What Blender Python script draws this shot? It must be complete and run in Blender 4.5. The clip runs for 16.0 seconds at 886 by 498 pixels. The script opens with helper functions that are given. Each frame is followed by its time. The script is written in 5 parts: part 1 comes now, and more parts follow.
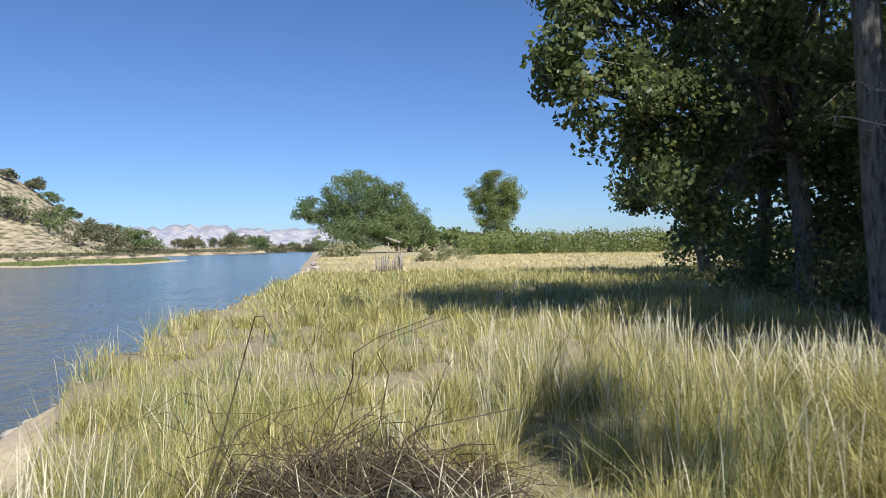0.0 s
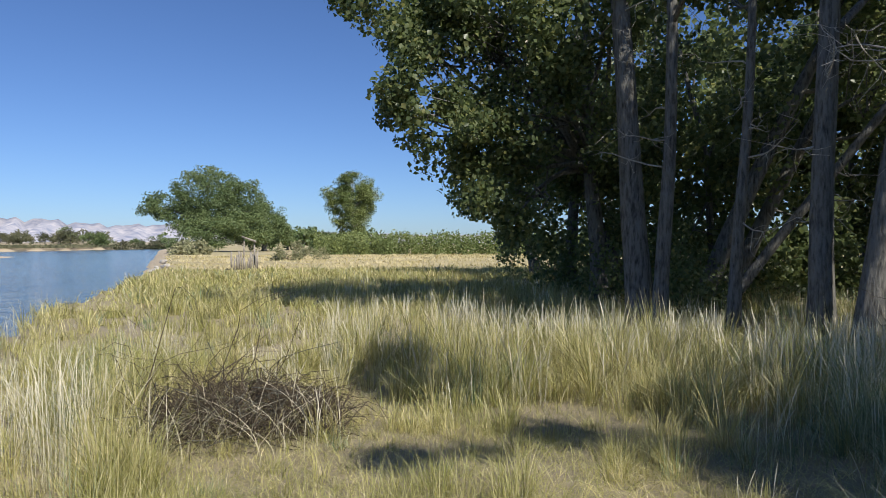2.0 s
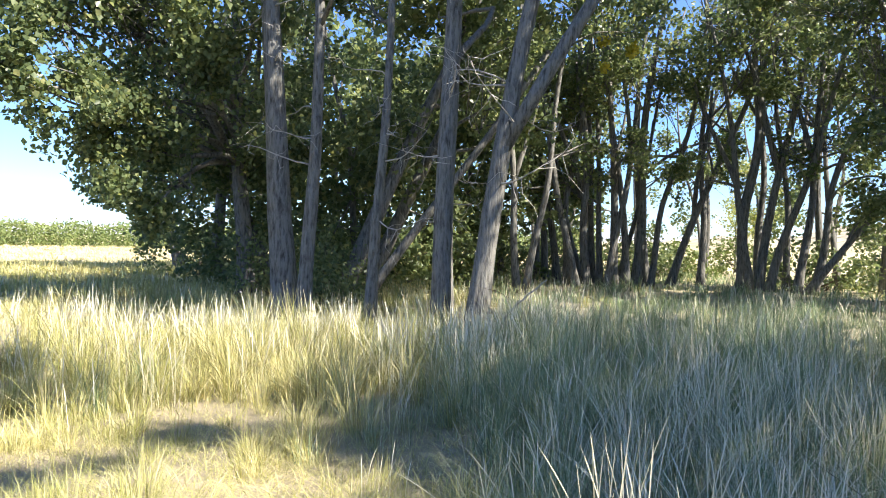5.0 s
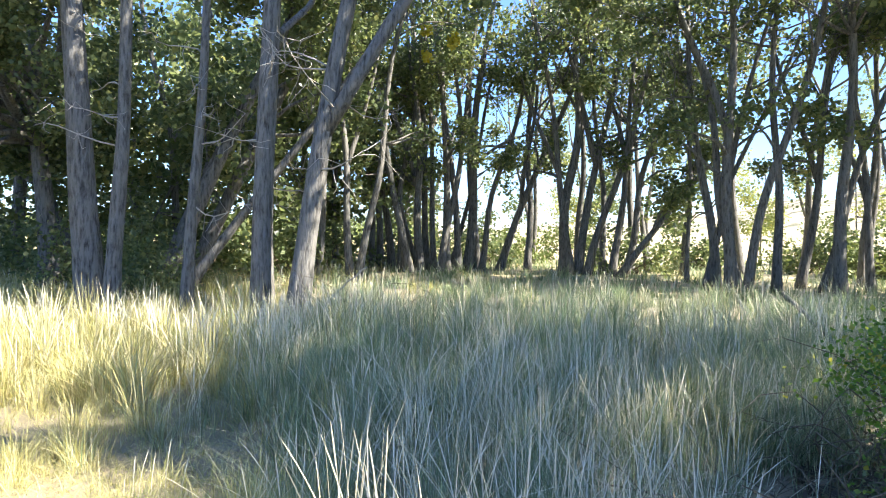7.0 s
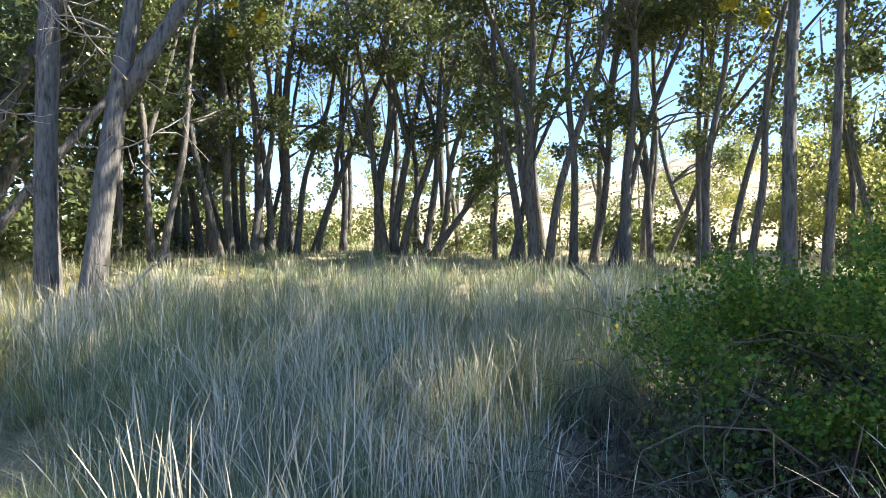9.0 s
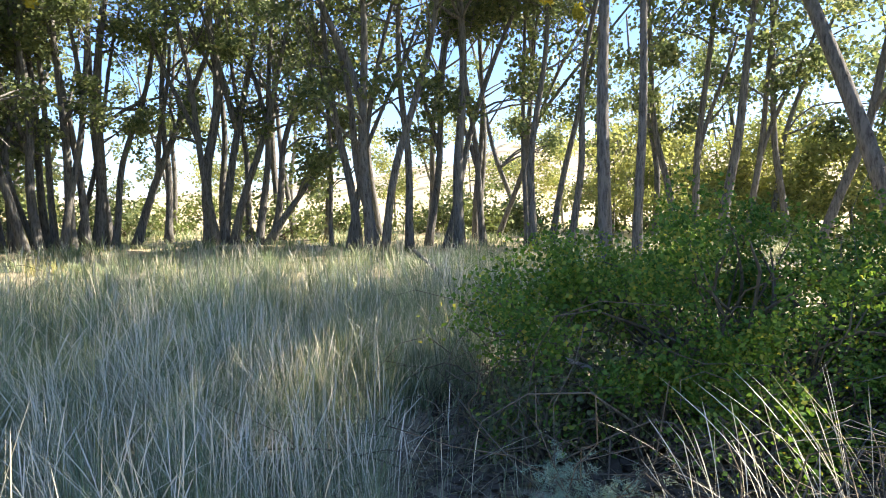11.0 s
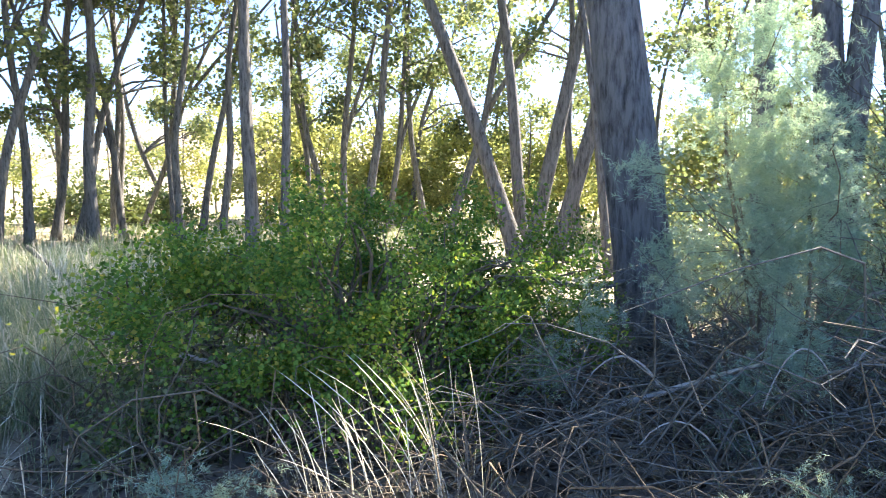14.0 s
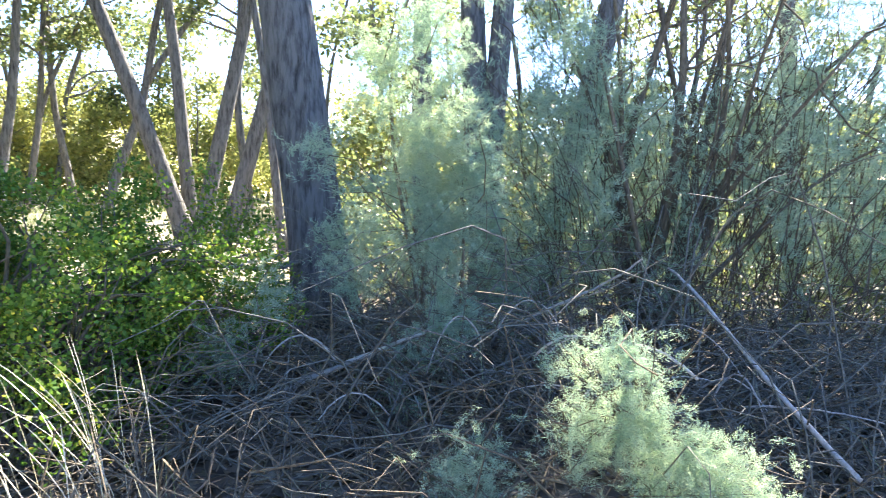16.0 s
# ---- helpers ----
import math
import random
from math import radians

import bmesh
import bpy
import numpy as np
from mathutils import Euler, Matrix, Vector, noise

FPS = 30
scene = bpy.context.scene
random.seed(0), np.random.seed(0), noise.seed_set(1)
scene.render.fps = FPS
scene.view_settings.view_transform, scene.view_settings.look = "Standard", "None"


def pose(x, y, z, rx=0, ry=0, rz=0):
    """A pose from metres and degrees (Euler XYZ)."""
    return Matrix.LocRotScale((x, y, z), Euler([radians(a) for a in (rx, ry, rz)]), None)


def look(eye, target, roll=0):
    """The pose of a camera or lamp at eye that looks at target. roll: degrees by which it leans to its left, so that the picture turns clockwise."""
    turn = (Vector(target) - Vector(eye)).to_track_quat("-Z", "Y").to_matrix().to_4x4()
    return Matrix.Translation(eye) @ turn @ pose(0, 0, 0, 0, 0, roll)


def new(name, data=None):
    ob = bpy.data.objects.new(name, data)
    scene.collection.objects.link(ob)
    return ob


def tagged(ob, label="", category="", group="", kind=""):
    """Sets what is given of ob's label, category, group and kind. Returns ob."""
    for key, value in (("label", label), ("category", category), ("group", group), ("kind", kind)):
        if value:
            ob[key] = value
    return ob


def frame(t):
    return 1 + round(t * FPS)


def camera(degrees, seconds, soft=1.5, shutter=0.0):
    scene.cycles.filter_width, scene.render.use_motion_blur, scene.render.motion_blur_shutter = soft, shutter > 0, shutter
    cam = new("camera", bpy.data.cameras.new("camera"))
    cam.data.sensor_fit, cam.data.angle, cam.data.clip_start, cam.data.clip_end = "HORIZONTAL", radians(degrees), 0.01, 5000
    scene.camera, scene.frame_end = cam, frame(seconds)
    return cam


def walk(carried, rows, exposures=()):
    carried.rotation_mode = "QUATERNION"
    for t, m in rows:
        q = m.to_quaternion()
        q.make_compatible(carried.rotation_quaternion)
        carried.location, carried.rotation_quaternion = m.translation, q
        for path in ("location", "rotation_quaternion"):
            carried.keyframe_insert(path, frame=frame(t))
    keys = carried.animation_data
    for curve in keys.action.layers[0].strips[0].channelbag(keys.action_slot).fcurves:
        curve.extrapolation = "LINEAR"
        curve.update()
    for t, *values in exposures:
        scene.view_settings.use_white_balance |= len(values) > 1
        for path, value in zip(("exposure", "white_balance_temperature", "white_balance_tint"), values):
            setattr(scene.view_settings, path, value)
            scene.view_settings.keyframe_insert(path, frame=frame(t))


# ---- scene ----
# ================= camera and walk =================
EYE = Vector((0.0, 0.0, 1.6))
cam = camera(63.85, 16.0, soft=0.75, shutter=0.14)


def aim(az, pitch, lean, x, y):
    """A pose by compass angle (clockwise from +y), pitch and lean in degrees, and the eye's sidestep in metres."""
    a, p = radians(az), radians(pitch)
    eye = EYE + Vector((x, y, 0))
    way = Vector((math.sin(a) * math.cos(p), math.cos(a) * math.cos(p), math.sin(p)))
    return look(eye, eye + way, lean)


# seconds, bearing, pitch, lean, sidestep x and y: a step back from the dead shrub, then a turn on the spot with the arm held out
WALK = [
    (0.0, -3.38, -0.36, -1.2, -0.15, 2.5), (0.25, -1.75, -0.25, -0.7, -0.05, 1.7), (0.5, -0.38, -0.17, -0.24, -0.01, 0.95), (0.75, -0.30, -0.2, -0.18, 0, 0.32), (1.0, -0.02, -0.23, -0.14, 0, 0.02),
    (1.5, 3.19, -0.26, -0.52, 0, 0), (2.0, 8.11, -0.44, -0.24, 0, 0), (2.5, 12.31, -0.23, 0.11, 0, 0), (3.0, 15.85, 0.12, 0.26, 0, 0), (3.5, 19.77, 0.36, 0.19, 0, 0),
    (4.0, 24.87, 0.24, -0.26, 0, 0), (4.5, 30.13, -0.39, 0.73, 0.02, -0.01), (4.7, 32.7, -0.54, 0.86, 0.04, -0.02), (6.8, 45.84, -1.42, 1.07, 0.38, -0.23),
    (7.0, 48.2, -1.52, 0.91, 0.39, -0.24), (7.5, 52.51, -1.66, 0.44, 0.40, -0.24), (8.0, 56.33, -2.18, -0.17, 0.41, -0.24), (8.5, 59.32, -2.64, -0.21, 0.42, -0.25),
    (9.0, 62.94, -2.87, 0.25, 0.42, -0.25), (9.2, 64.42, -2.91, 0.36, 0.42, -0.25), (11.3, 79.33, -4.32, -0.86, 0.37, -0.25), (11.5, 81.78, -4.46, -0.92, 0.38, -0.26),
    (12.0, 85.97, -4.87, -0.79, 0.40, -0.31), (12.5, 89.13, -5.06, -0.56, 0.41, -0.36), (13.0, 92.36, -5.19, -0.27, 0.42, -0.42), (13.5, 96.2, -5.24, -0.09, 0.42, -0.47),
    (14.0, 102.97, -5.21, -0.34, 0.42, -0.49), (14.5, 109.13, -5.36, 0.12, 0.42, -0.49), (15.0, 114.71, -5.77, 0.39, 0.43, -0.49), (15.5, 120.27, -6.17, 0.37, 0.43, -0.49),
    (16.0, 128.98, -6.58, 1.18, 0.43, -0.48)]
EXPOSURES = [(0.0, -0.04, 6350, 10), (0.5, -0.2, 6350, 10), (1.5, -0.25, 6350, 12), (2.5, -0.06, 6450, 12), (3.5, 0.36, 6600, 10), (4.5, 1.14, 6650, 12), (7.0, 1.9, 6600, 13), (9.0, 1.58, 6750, 15),
             (11.5, 1.85, 7050, 17), (12.5, 2.15, 7000, 18), (14.0, 2.38, 6800, 19), (16.0, 2.6, 6750, 17)]
walk(cam, [(t, aim(*row)) for t, *row in WALK], EXPOSURES)

# ================= light =================
SUN_AZ, SUN_EL = 150.0, 42.0
world = bpy.data.worlds.new("sky")
scene.world = world
world.use_nodes = True
nt = world.node_tree
sky = nt.nodes.new("ShaderNodeTexSky")
sky.sky_type = "NISHITA"
sky.sun_disc = False
sky.sun_elevation, sky.sun_rotation = radians(SUN_EL), radians(SUN_AZ)
sky.altitude, sky.air_density, sky.dust_density, sky.ozone_density = 1400, 1.0, 1.1, 3.5
tint = nt.nodes.new("ShaderNodeMix")
tint.data_type, tint.blend_type = "RGBA", "MULTIPLY"
tint.inputs[0].default_value, tint.inputs[7].default_value = 1.0, (0.78, 0.96, 1.25, 1)
nt.links.new(sky.outputs[0], tint.inputs[6])
nt.links.new(tint.outputs[2], nt.nodes["Background"].inputs[0])
nt.nodes["Background"].inputs[1].default_value = 0.10
sun_data = bpy.data.lights.new("sun", "SUN")
sun_data.energy, sun_data.angle, sun_data.color = 6.4, radians(0.6), (1.0, 0.94, 0.83)
sun = new("sun", sun_data)
_a, _e = radians(SUN_AZ), radians(SUN_EL)
_s = Vector((math.sin(_a) * math.cos(_e), math.cos(_a) * math.cos(_e), math.sin(_e)))
sun.matrix_world = look(_s * 60, (0, 0, 0))

# ================= materials =================


def node_mat(name, rough=0.8):
    m = bpy.data.materials.new(name)
    m.use_nodes = True
    t = m.node_tree
    b = t.nodes["Principled BSDF"]
    b.inputs["Roughness"].default_value = rough
    b.inputs["Specular IOR Level"].default_value = 0.4
    return m, t, b


def ramp(t, stops, fac):
    r = t.nodes.new("ShaderNodeValToRGB")
    els = r.color_ramp.elements
    while len(els) < len(stops):
        els.new(0.5)
    for e, (p, c) in zip(els, stops):
        e.position, e.color = p, (*c, 1)
    t.links.new(fac, r.inputs[0])
    return r.outputs[0]


def noise_of(t, scale, detail=4, stretch=None, rough=0.55):
    """Noise over world metres, drawn out along an axis where asked."""
    g = t.nodes.new("ShaderNodeNewGeometry")
    n = t.nodes.new("ShaderNodeTexNoise")
    n.inputs["Scale"].default_value, n.inputs["Detail"].default_value, n.inputs["Roughness"].default_value = scale, detail, rough
    src = g.outputs["Position"]
    if stretch:
        mp = t.nodes.new("ShaderNodeMapping")
        mp.inputs["Scale"].default_value = stretch
        t.links.new(src, mp.inputs[0])
        src = mp.outputs[0]
    t.links.new(src, n.inputs["Vector"])
    return n.outputs["Fac"]


def mix_col(t, a, b, fac, mode="MIX"):
    m = t.nodes.new("ShaderNodeMix")
    m.data_type, m.blend_type = "RGBA", mode
    for sock, v in ((m.inputs[0], fac), (m.inputs[6], a), (m.inputs[7], b)):
        if hasattr(v, "is_linked"):
            t.links.new(v, sock)
        elif isinstance(v, tuple):
            sock.default_value = (*v, 1)
        else:
            sock.default_value = v
    return m.outputs[2]


def calc(t, op, a, b=0.0, c=None):
    m = t.nodes.new("ShaderNodeMath")
    m.operation = op
    for sock, v in zip(m.inputs, (a, b, c)):
        if v is None:
            continue
        if hasattr(v, "is_linked"):
            t.links.new(v, sock)
        else:
            sock.default_value = v
    return m.outputs[0]


def span(t, v, lo, hi):
    m = t.nodes.new("ShaderNodeMapRange")
    m.inputs["From Min"].default_value, m.inputs["From Max"].default_value = lo, hi
    t.links.new(v, m.inputs["Value"])
    return m.outputs[0]


def bump(t, b, height, strength, dist):
    n = t.nodes.new("ShaderNodeBump")
    n.inputs["Strength"].default_value, n.inputs["Distance"].default_value = strength, dist
    t.links.new(height, n.inputs["Height"])
    t.links.new(n.outputs[0], b.inputs["Normal"])


def island(t):
    return t.nodes.new("ShaderNodeNewGeometry").outputs["Random Per Island"]


def blade_mat(name, stops, patch_stops, patch_scale, clear=0.35, rough=0.55, patch=0.5, tuft=0.0):
    """Leaves and blades: each its own tint, in patches, with light coming through."""
    m, t, b = node_mat(name, rough)
    own = ramp(t, stops, island(t))
    col = mix_col(t, own, ramp(t, patch_stops, span(t, noise_of(t, patch_scale, 3), 0.3, 0.7)), patch)
    if tuft:
        col = mix_col(t, col, ramp(t, [(0.32, (0.42, 0.44, 0.32)), (0.5, (0.88, 0.87, 0.80)), (0.66, (1.35, 1.30, 1.2))], noise_of(t, tuft, 3, (1, 1, 0.12), 0.6)), 0.85, "MULTIPLY")
    t.links.new(col, b.inputs["Base Color"])
    tr = t.nodes.new("ShaderNodeBsdfTranslucent")
    t.links.new(mix_col(t, col, (1.0, 0.95, 0.35), 0.35, "MULTIPLY"), tr.inputs[0])
    mx = t.nodes.new("ShaderNodeMixShader")
    mx.inputs[0].default_value = clear
    t.links.new(b.outputs[0], mx.inputs[1])
    t.links.new(tr.outputs[0], mx.inputs[2])
    t.links.new(mx.outputs[0], t.nodes["Material Output"].inputs[0])
    return m


def bark_mat(name, dark, pale, scale=9.0, depth=0.03):
    m, t, b = node_mat(name, 0.9)
    ridges = noise_of(t, scale * 1.5, 6, (1, 1, 0.2), 0.66)
    broad = noise_of(t, 1.3, 3)
    col = mix_col(t, ramp(t, [(0.33, dark), (0.56, pale)], ridges), pale, calc(t, "MULTIPLY", span(t, broad, 0.45, 0.9), 0.5))
    t.links.new(col, b.inputs["Base Color"])
    bump(t, b, ridges, 1.0, depth * 1.5)
    return m


def ground_mat():
    m, t, b = node_mat("meadow_soil", 0.95)
    fine, mid, wide = noise_of(t, 22, 6), noise_of(t, 1.6, 4), noise_of(t, 0.05, 3)
    litter = ramp(t, [(0.28, (0.10, 0.080, 0.052)), (0.48, (0.27, 0.225, 0.15)), (0.72, (0.50, 0.44, 0.31))], noise_of(t, 46, 8, None, 0.7))
    soil = ramp(t, [(0.3, (0.22, 0.185, 0.125)), (0.7, (0.39, 0.34, 0.225))], mid)
    col = mix_col(t, litter, soil, 0.45)
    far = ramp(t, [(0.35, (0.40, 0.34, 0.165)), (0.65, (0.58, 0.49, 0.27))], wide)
    g = t.nodes.new("ShaderNodeNewGeometry")
    sep = t.nodes.new("ShaderNodeSeparateXYZ")
    t.links.new(g.outputs["Position"], sep.inputs[0])
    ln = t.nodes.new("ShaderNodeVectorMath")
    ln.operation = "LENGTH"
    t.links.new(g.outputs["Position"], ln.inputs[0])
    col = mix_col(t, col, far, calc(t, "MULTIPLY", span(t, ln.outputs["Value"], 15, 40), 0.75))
    # bare sand and silt below the bank's lip
    sand = mix_col(t, ramp(t, [(0.35, (0.44, 0.345, 0.225)), (0.55, (0.60, 0.495, 0.335)), (0.7, (0.68, 0.585, 0.43))], noise_of(t, 2.2, 9, None, 0.7)), (0.46, 0.36, 0.25), calc(t, "MULTIPLY", span(t, noise_of(t, 14, 5), 0.45, 0.7), 0.5))
    low = span(t, calc(t, "ADD", sep.outputs[2], calc(t, "MULTIPLY", calc(t, "SUBTRACT", mid, 0.5), 0.2)), -0.12, -0.3)
    col = mix_col(t, col, sand, low)
    # pale hillside with scrub and rock ledges
    scrub = ramp(t, [(0.40, (0.13, 0.13, 0.07)), (0.47, (0.30, 0.25, 0.16)), (0.56, (0.42, 0.36, 0.25)), (0.7, (0.50, 0.44, 0.33))], noise_of(t, 0.22, 6, (1, 1, 2.2)))
    col = mix_col(t, col, scrub, span(t, sep.outputs[2], 1.2, 3.0))
    t.links.new(col, b.inputs["Base Color"])
    bump(t, b, calc(t, "ADD", calc(t, "MULTIPLY", fine, 0.5), mid), 0.55, 0.06)
    return m


def water_mat():
    m, t, b = node_mat("river_water", 0.12)
    b.inputs["IOR"].default_value = 1.33
    b.inputs["Specular IOR Level"].default_value = 0.5
    silt = ramp(t, [(0.35, (0.06, 0.075, 0.08)), (0.65, (0.11, 0.125, 0.12))], noise_of(t, 0.05, 4, (1, 0.35, 1)))
    t.links.new(silt, b.inputs["Base Color"])
    w = calc(t, "ADD", noise_of(t, 1.1, 5, (1, 0.45, 1)), calc(t, "MULTIPLY", noise_of(t, 0.16, 3, (1, 0.3, 1)), 2.0))
    bump(t, b, w, 0.55, 0.35)
    return m


M = {
    "ground": ground_mat(), "water": water_mat(),
    "straw": blade_mat("dry_grass", [(0.0, (0.16, 0.15, 0.06)), (0.18, (0.36, 0.37, 0.12)), (0.4, (0.52, 0.49, 0.21)), (0.6, (0.66, 0.60, 0.33)), (0.74, (0.34, 0.38, 0.09)), (0.86, (0.74, 0.67, 0.42)), (1.0, (0.84, 0.78, 0.56))],
                       [(0.3, (0.36, 0.38, 0.12)), (0.55, (0.58, 0.52, 0.24)), (0.8, (0.56, 0.49, 0.26))], 0.5, 0.3, patch=0.25, tuft=5.0),
    "field": blade_mat("field_grass", [(0.0, (0.66, 0.56, 0.33)), (0.5, (0.60, 0.50, 0.26)), (1.0, (0.72, 0.64, 0.42))],
                       [(0.3, (0.52, 0.45, 0.20)), (0.7, (0.70, 0.61, 0.38))], 0.08, 0.25),
    # brighter, yellower leaf copy with the sunlight put into its colour
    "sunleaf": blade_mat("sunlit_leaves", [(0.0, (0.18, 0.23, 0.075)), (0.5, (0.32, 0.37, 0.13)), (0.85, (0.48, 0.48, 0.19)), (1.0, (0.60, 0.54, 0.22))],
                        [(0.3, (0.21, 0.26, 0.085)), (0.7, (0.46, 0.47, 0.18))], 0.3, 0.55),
    "litter": blade_mat("leaf_litter", [(0.0, (0.06, 0.05, 0.035)), (0.6, (0.10, 0.085, 0.06)), (1.0, (0.20, 0.16, 0.11))], [(0.3, (0.06, 0.05, 0.036)), (0.7, (0.12, 0.10, 0.07))], 0.9, 0.1, 0.8),
    "lush": blade_mat("shade_grass", [(0.0, (0.06, 0.10, 0.053)), (0.2, (0.14, 0.225, 0.105)), (0.45, (0.26, 0.35, 0.195)), (0.66, (0.45, 0.51, 0.33)), (0.78, (0.155, 0.235, 0.105)), (0.86, (0.68, 0.67, 0.51)), (1.0, (0.88, 0.85, 0.72))],
                      [(0.3, (0.19, 0.28, 0.155)), (0.7, (0.42, 0.47, 0.30))], 0.45, 0.3, patch=0.3, tuft=6.0),
    "stalk": blade_mat("seed_stalks", [(0.0, (0.70, 0.66, 0.50)), (1.0, (0.84, 0.81, 0.68))], [(0.3, (0.62, 0.55, 0.37)), (0.7, (0.78, 0.73, 0.56))], 0.8, 0.25),
    "leaf": blade_mat("cottonwood_leaves", [(0.0, (0.08, 0.118, 0.052)), (0.5, (0.155, 0.205, 0.088)), (0.85, (0.29, 0.335, 0.165)), (1.0, (0.40, 0.38, 0.14))],
                      [(0.3, (0.092, 0.132, 0.060)), (0.7, (0.215, 0.265, 0.12))], 0.35, 0.56, 0.34, patch=0.35),
    "far_leaf": blade_mat("far_leaves", [(0.0, (0.09, 0.14, 0.055)), (0.5, (0.145, 0.20, 0.075)), (1.0, (0.23, 0.28, 0.11))],
                          [(0.3, (0.09, 0.135, 0.055)), (0.7, (0.185, 0.24, 0.095))], 0.12, 0.25, 0.5),
    "dusty": blade_mat("dusty_leaves", [(0.0, (0.075, 0.085, 0.045)), (0.5, (0.13, 0.14, 0.075)), (1.0, (0.25, 0.24, 0.14))],
                       [(0.3, (0.08, 0.09, 0.05)), (0.7, (0.20, 0.19, 0.11))], 0.05, 0.2, 0.7),
    "willow": blade_mat("willow_leaves", [(0.0, (0.13, 0.18, 0.055)), (0.6, (0.19, 0.235, 0.075)), (1.0, (0.28, 0.30, 0.11))],
                        [(0.3, (0.13, 0.18, 0.06)), (0.7, (0.22, 0.26, 0.085))], 0.1, 0.3, 0.6),
    "rose": blade_mat("rose_leaves", [(0.0, (0.045, 0.11, 0.014)), (0.4, (0.105, 0.25, 0.036)), (0.72, (0.20, 0.375, 0.055)), (0.88, (0.36, 0.42, 0.07)), (1.0, (0.58, 0.48, 0.08))],
                      [(0.3, (0.048, 0.115, 0.022)), (0.7, (0.225, 0.32, 0.05))], 1.6, 0.5, 0.5, patch=0.35),
    "sage": blade_mat("sage_leaves", [(0.0, (0.24, 0.25, 0.14)), (1.0, (0.36, 0.35, 0.20))], [(0.3, (0.2, 0.22, 0.12)), (0.7, (0.38, 0.36, 0.2))], 0.7, 0.2, 0.8),
    "yellow": blade_mat("turned_leaves", [(0.0, (0.55, 0.42, 0.03)), (1.0, (0.42, 0.38, 0.04))], [(0.3, (0.5, 0.4, 0.03)), (0.7, (0.35, 0.34, 0.04))], 1.0, 0.45),
    "tamarisk": blade_mat("tamarisk_sprays", [(0.0, (0.21, 0.34, 0.255)), (0.5, (0.36, 0.50, 0.375)), (0.85, (0.52, 0.62, 0.44)), (1.0, (0.66, 0.70, 0.48))],
                          [(0.3, (0.24, 0.39, 0.31)), (0.7, (0.45, 0.57, 0.41))], 2.2, 0.5, 0.7),
    "bark": bark_mat("cottonwood_bark", (0.036, 0.034, 0.029), (0.185, 0.181, 0.162), 13.0, 0.026),
    "far_bark": bark_mat("pale_bark", (0.20, 0.18, 0.15), (0.42, 0.39, 0.34), 4, 0.02),
    "twig": bark_mat("dead_twigs", (0.045, 0.044, 0.034), (0.165, 0.165, 0.132), 30, 0.004),
    "char": bark_mat("dark_dead_stems", (0.022, 0.018, 0.012), (0.11, 0.085, 0.055), 30, 0.004),
    "bleached": bark_mat("bleached_wood", (0.22, 0.20, 0.165), (0.46, 0.43, 0.37), 30, 0.004),
    "stem": bark_mat("shrub_stems", (0.05, 0.042, 0.027), (0.17, 0.14, 0.092), 30, 0.004),
    "board": bark_mat("weathered_boards", (0.10, 0.088, 0.07), (0.34, 0.31, 0.26), 14, 0.006),
}


def rock_mat(name, lo, hi, scale):
    m, t, b = node_mat(name, 0.95)
    n = noise_of(t, scale, 7, None, 0.65)
    t.links.new(ramp(t, [(0.35, lo), (0.65, hi)], n), b.inputs["Base Color"])
    bump(t, b, n, 0.7, 0.1)
    return m


M["stone"] = rock_mat("pale_riprap", (0.34, 0.31, 0.27), (0.58, 0.54, 0.48), 2.5)
# bluish, pale rock tones carry the distance haze
M["peaks"] = rock_mat("hazed_badland_range", (0.24, 0.27, 0.36), (0.60, 0.57, 0.57), 0.016)

# ================= mesh tools =================
rng = np.random.default_rng(7)


# the walker's stand and the compass error for each bearing taken from it: bearing, error, stand x and y
STAND = np.array([(32, 0, 0, 0), (48, -1.72, 0.40, -0.24), (66, -1.78, 0.42, -0.25), (81, -1.65, 0.37, -0.25), (88, -1.84, 0.40, -0.31), (94.5, -2.16, 0.42, -0.42),
                  (98.6, -2.36, 0.42, -0.47), (105, -2.45, 0.42, -0.49), (131, -2.25, 0.43, -0.48)])


def P(az, d):
    """The place at a bearing and a distance from the walker's stand."""
    err, sx, sy = (float(np.interp(az, STAND[:, 0], STAND[:, k])) for k in (1, 2, 3))
    a = radians(az + err)
    return sx + d * math.sin(a), sy + d * math.cos(a)


def raw_mesh(name, verts, loops, sizes, smooth=False):
    me = bpy.data.meshes.new(name)
    verts, loops, sizes = np.asarray(verts, np.float32), np.asarray(loops, np.int32), np.asarray(sizes, np.int32)
    me.vertices.add(len(verts))
    me.vertices.foreach_set("co", verts.ravel())
    me.loops.add(len(loops))
    me.loops.foreach_set("vertex_index", loops)
    me.polygons.add(len(sizes))
    me.polygons.foreach_set("loop_start", np.concatenate([[0], np.cumsum(sizes)[:-1]]).astype(np.int32))
    if smooth:
        me.polygons.foreach_set("use_smooth", np.ones(len(sizes), bool))
    me.update(calc_edges=True)
    return me


class Bag:
    """Gathers pieces of geometry for one mesh."""

    def __init__(self):
        self.v, self.l, self.s, self.n = [], [], [], 0

    def add(self, verts, polys):
        """polys: arrays of equal-sided faces."""
        self.v.append(np.asarray(verts, float).reshape(-1, 3))
        for f in polys:
            f = np.asarray(f)
            self.l.append((f + self.n).ravel())
            self.s.append(np.full(len(f), f.shape[1]))
        self.n += len(self.v[-1])

    def mesh(self, name, smooth=False):
        return raw_mesh(name, np.concatenate(self.v), np.concatenate(self.l), np.concatenate(self.s), smooth)


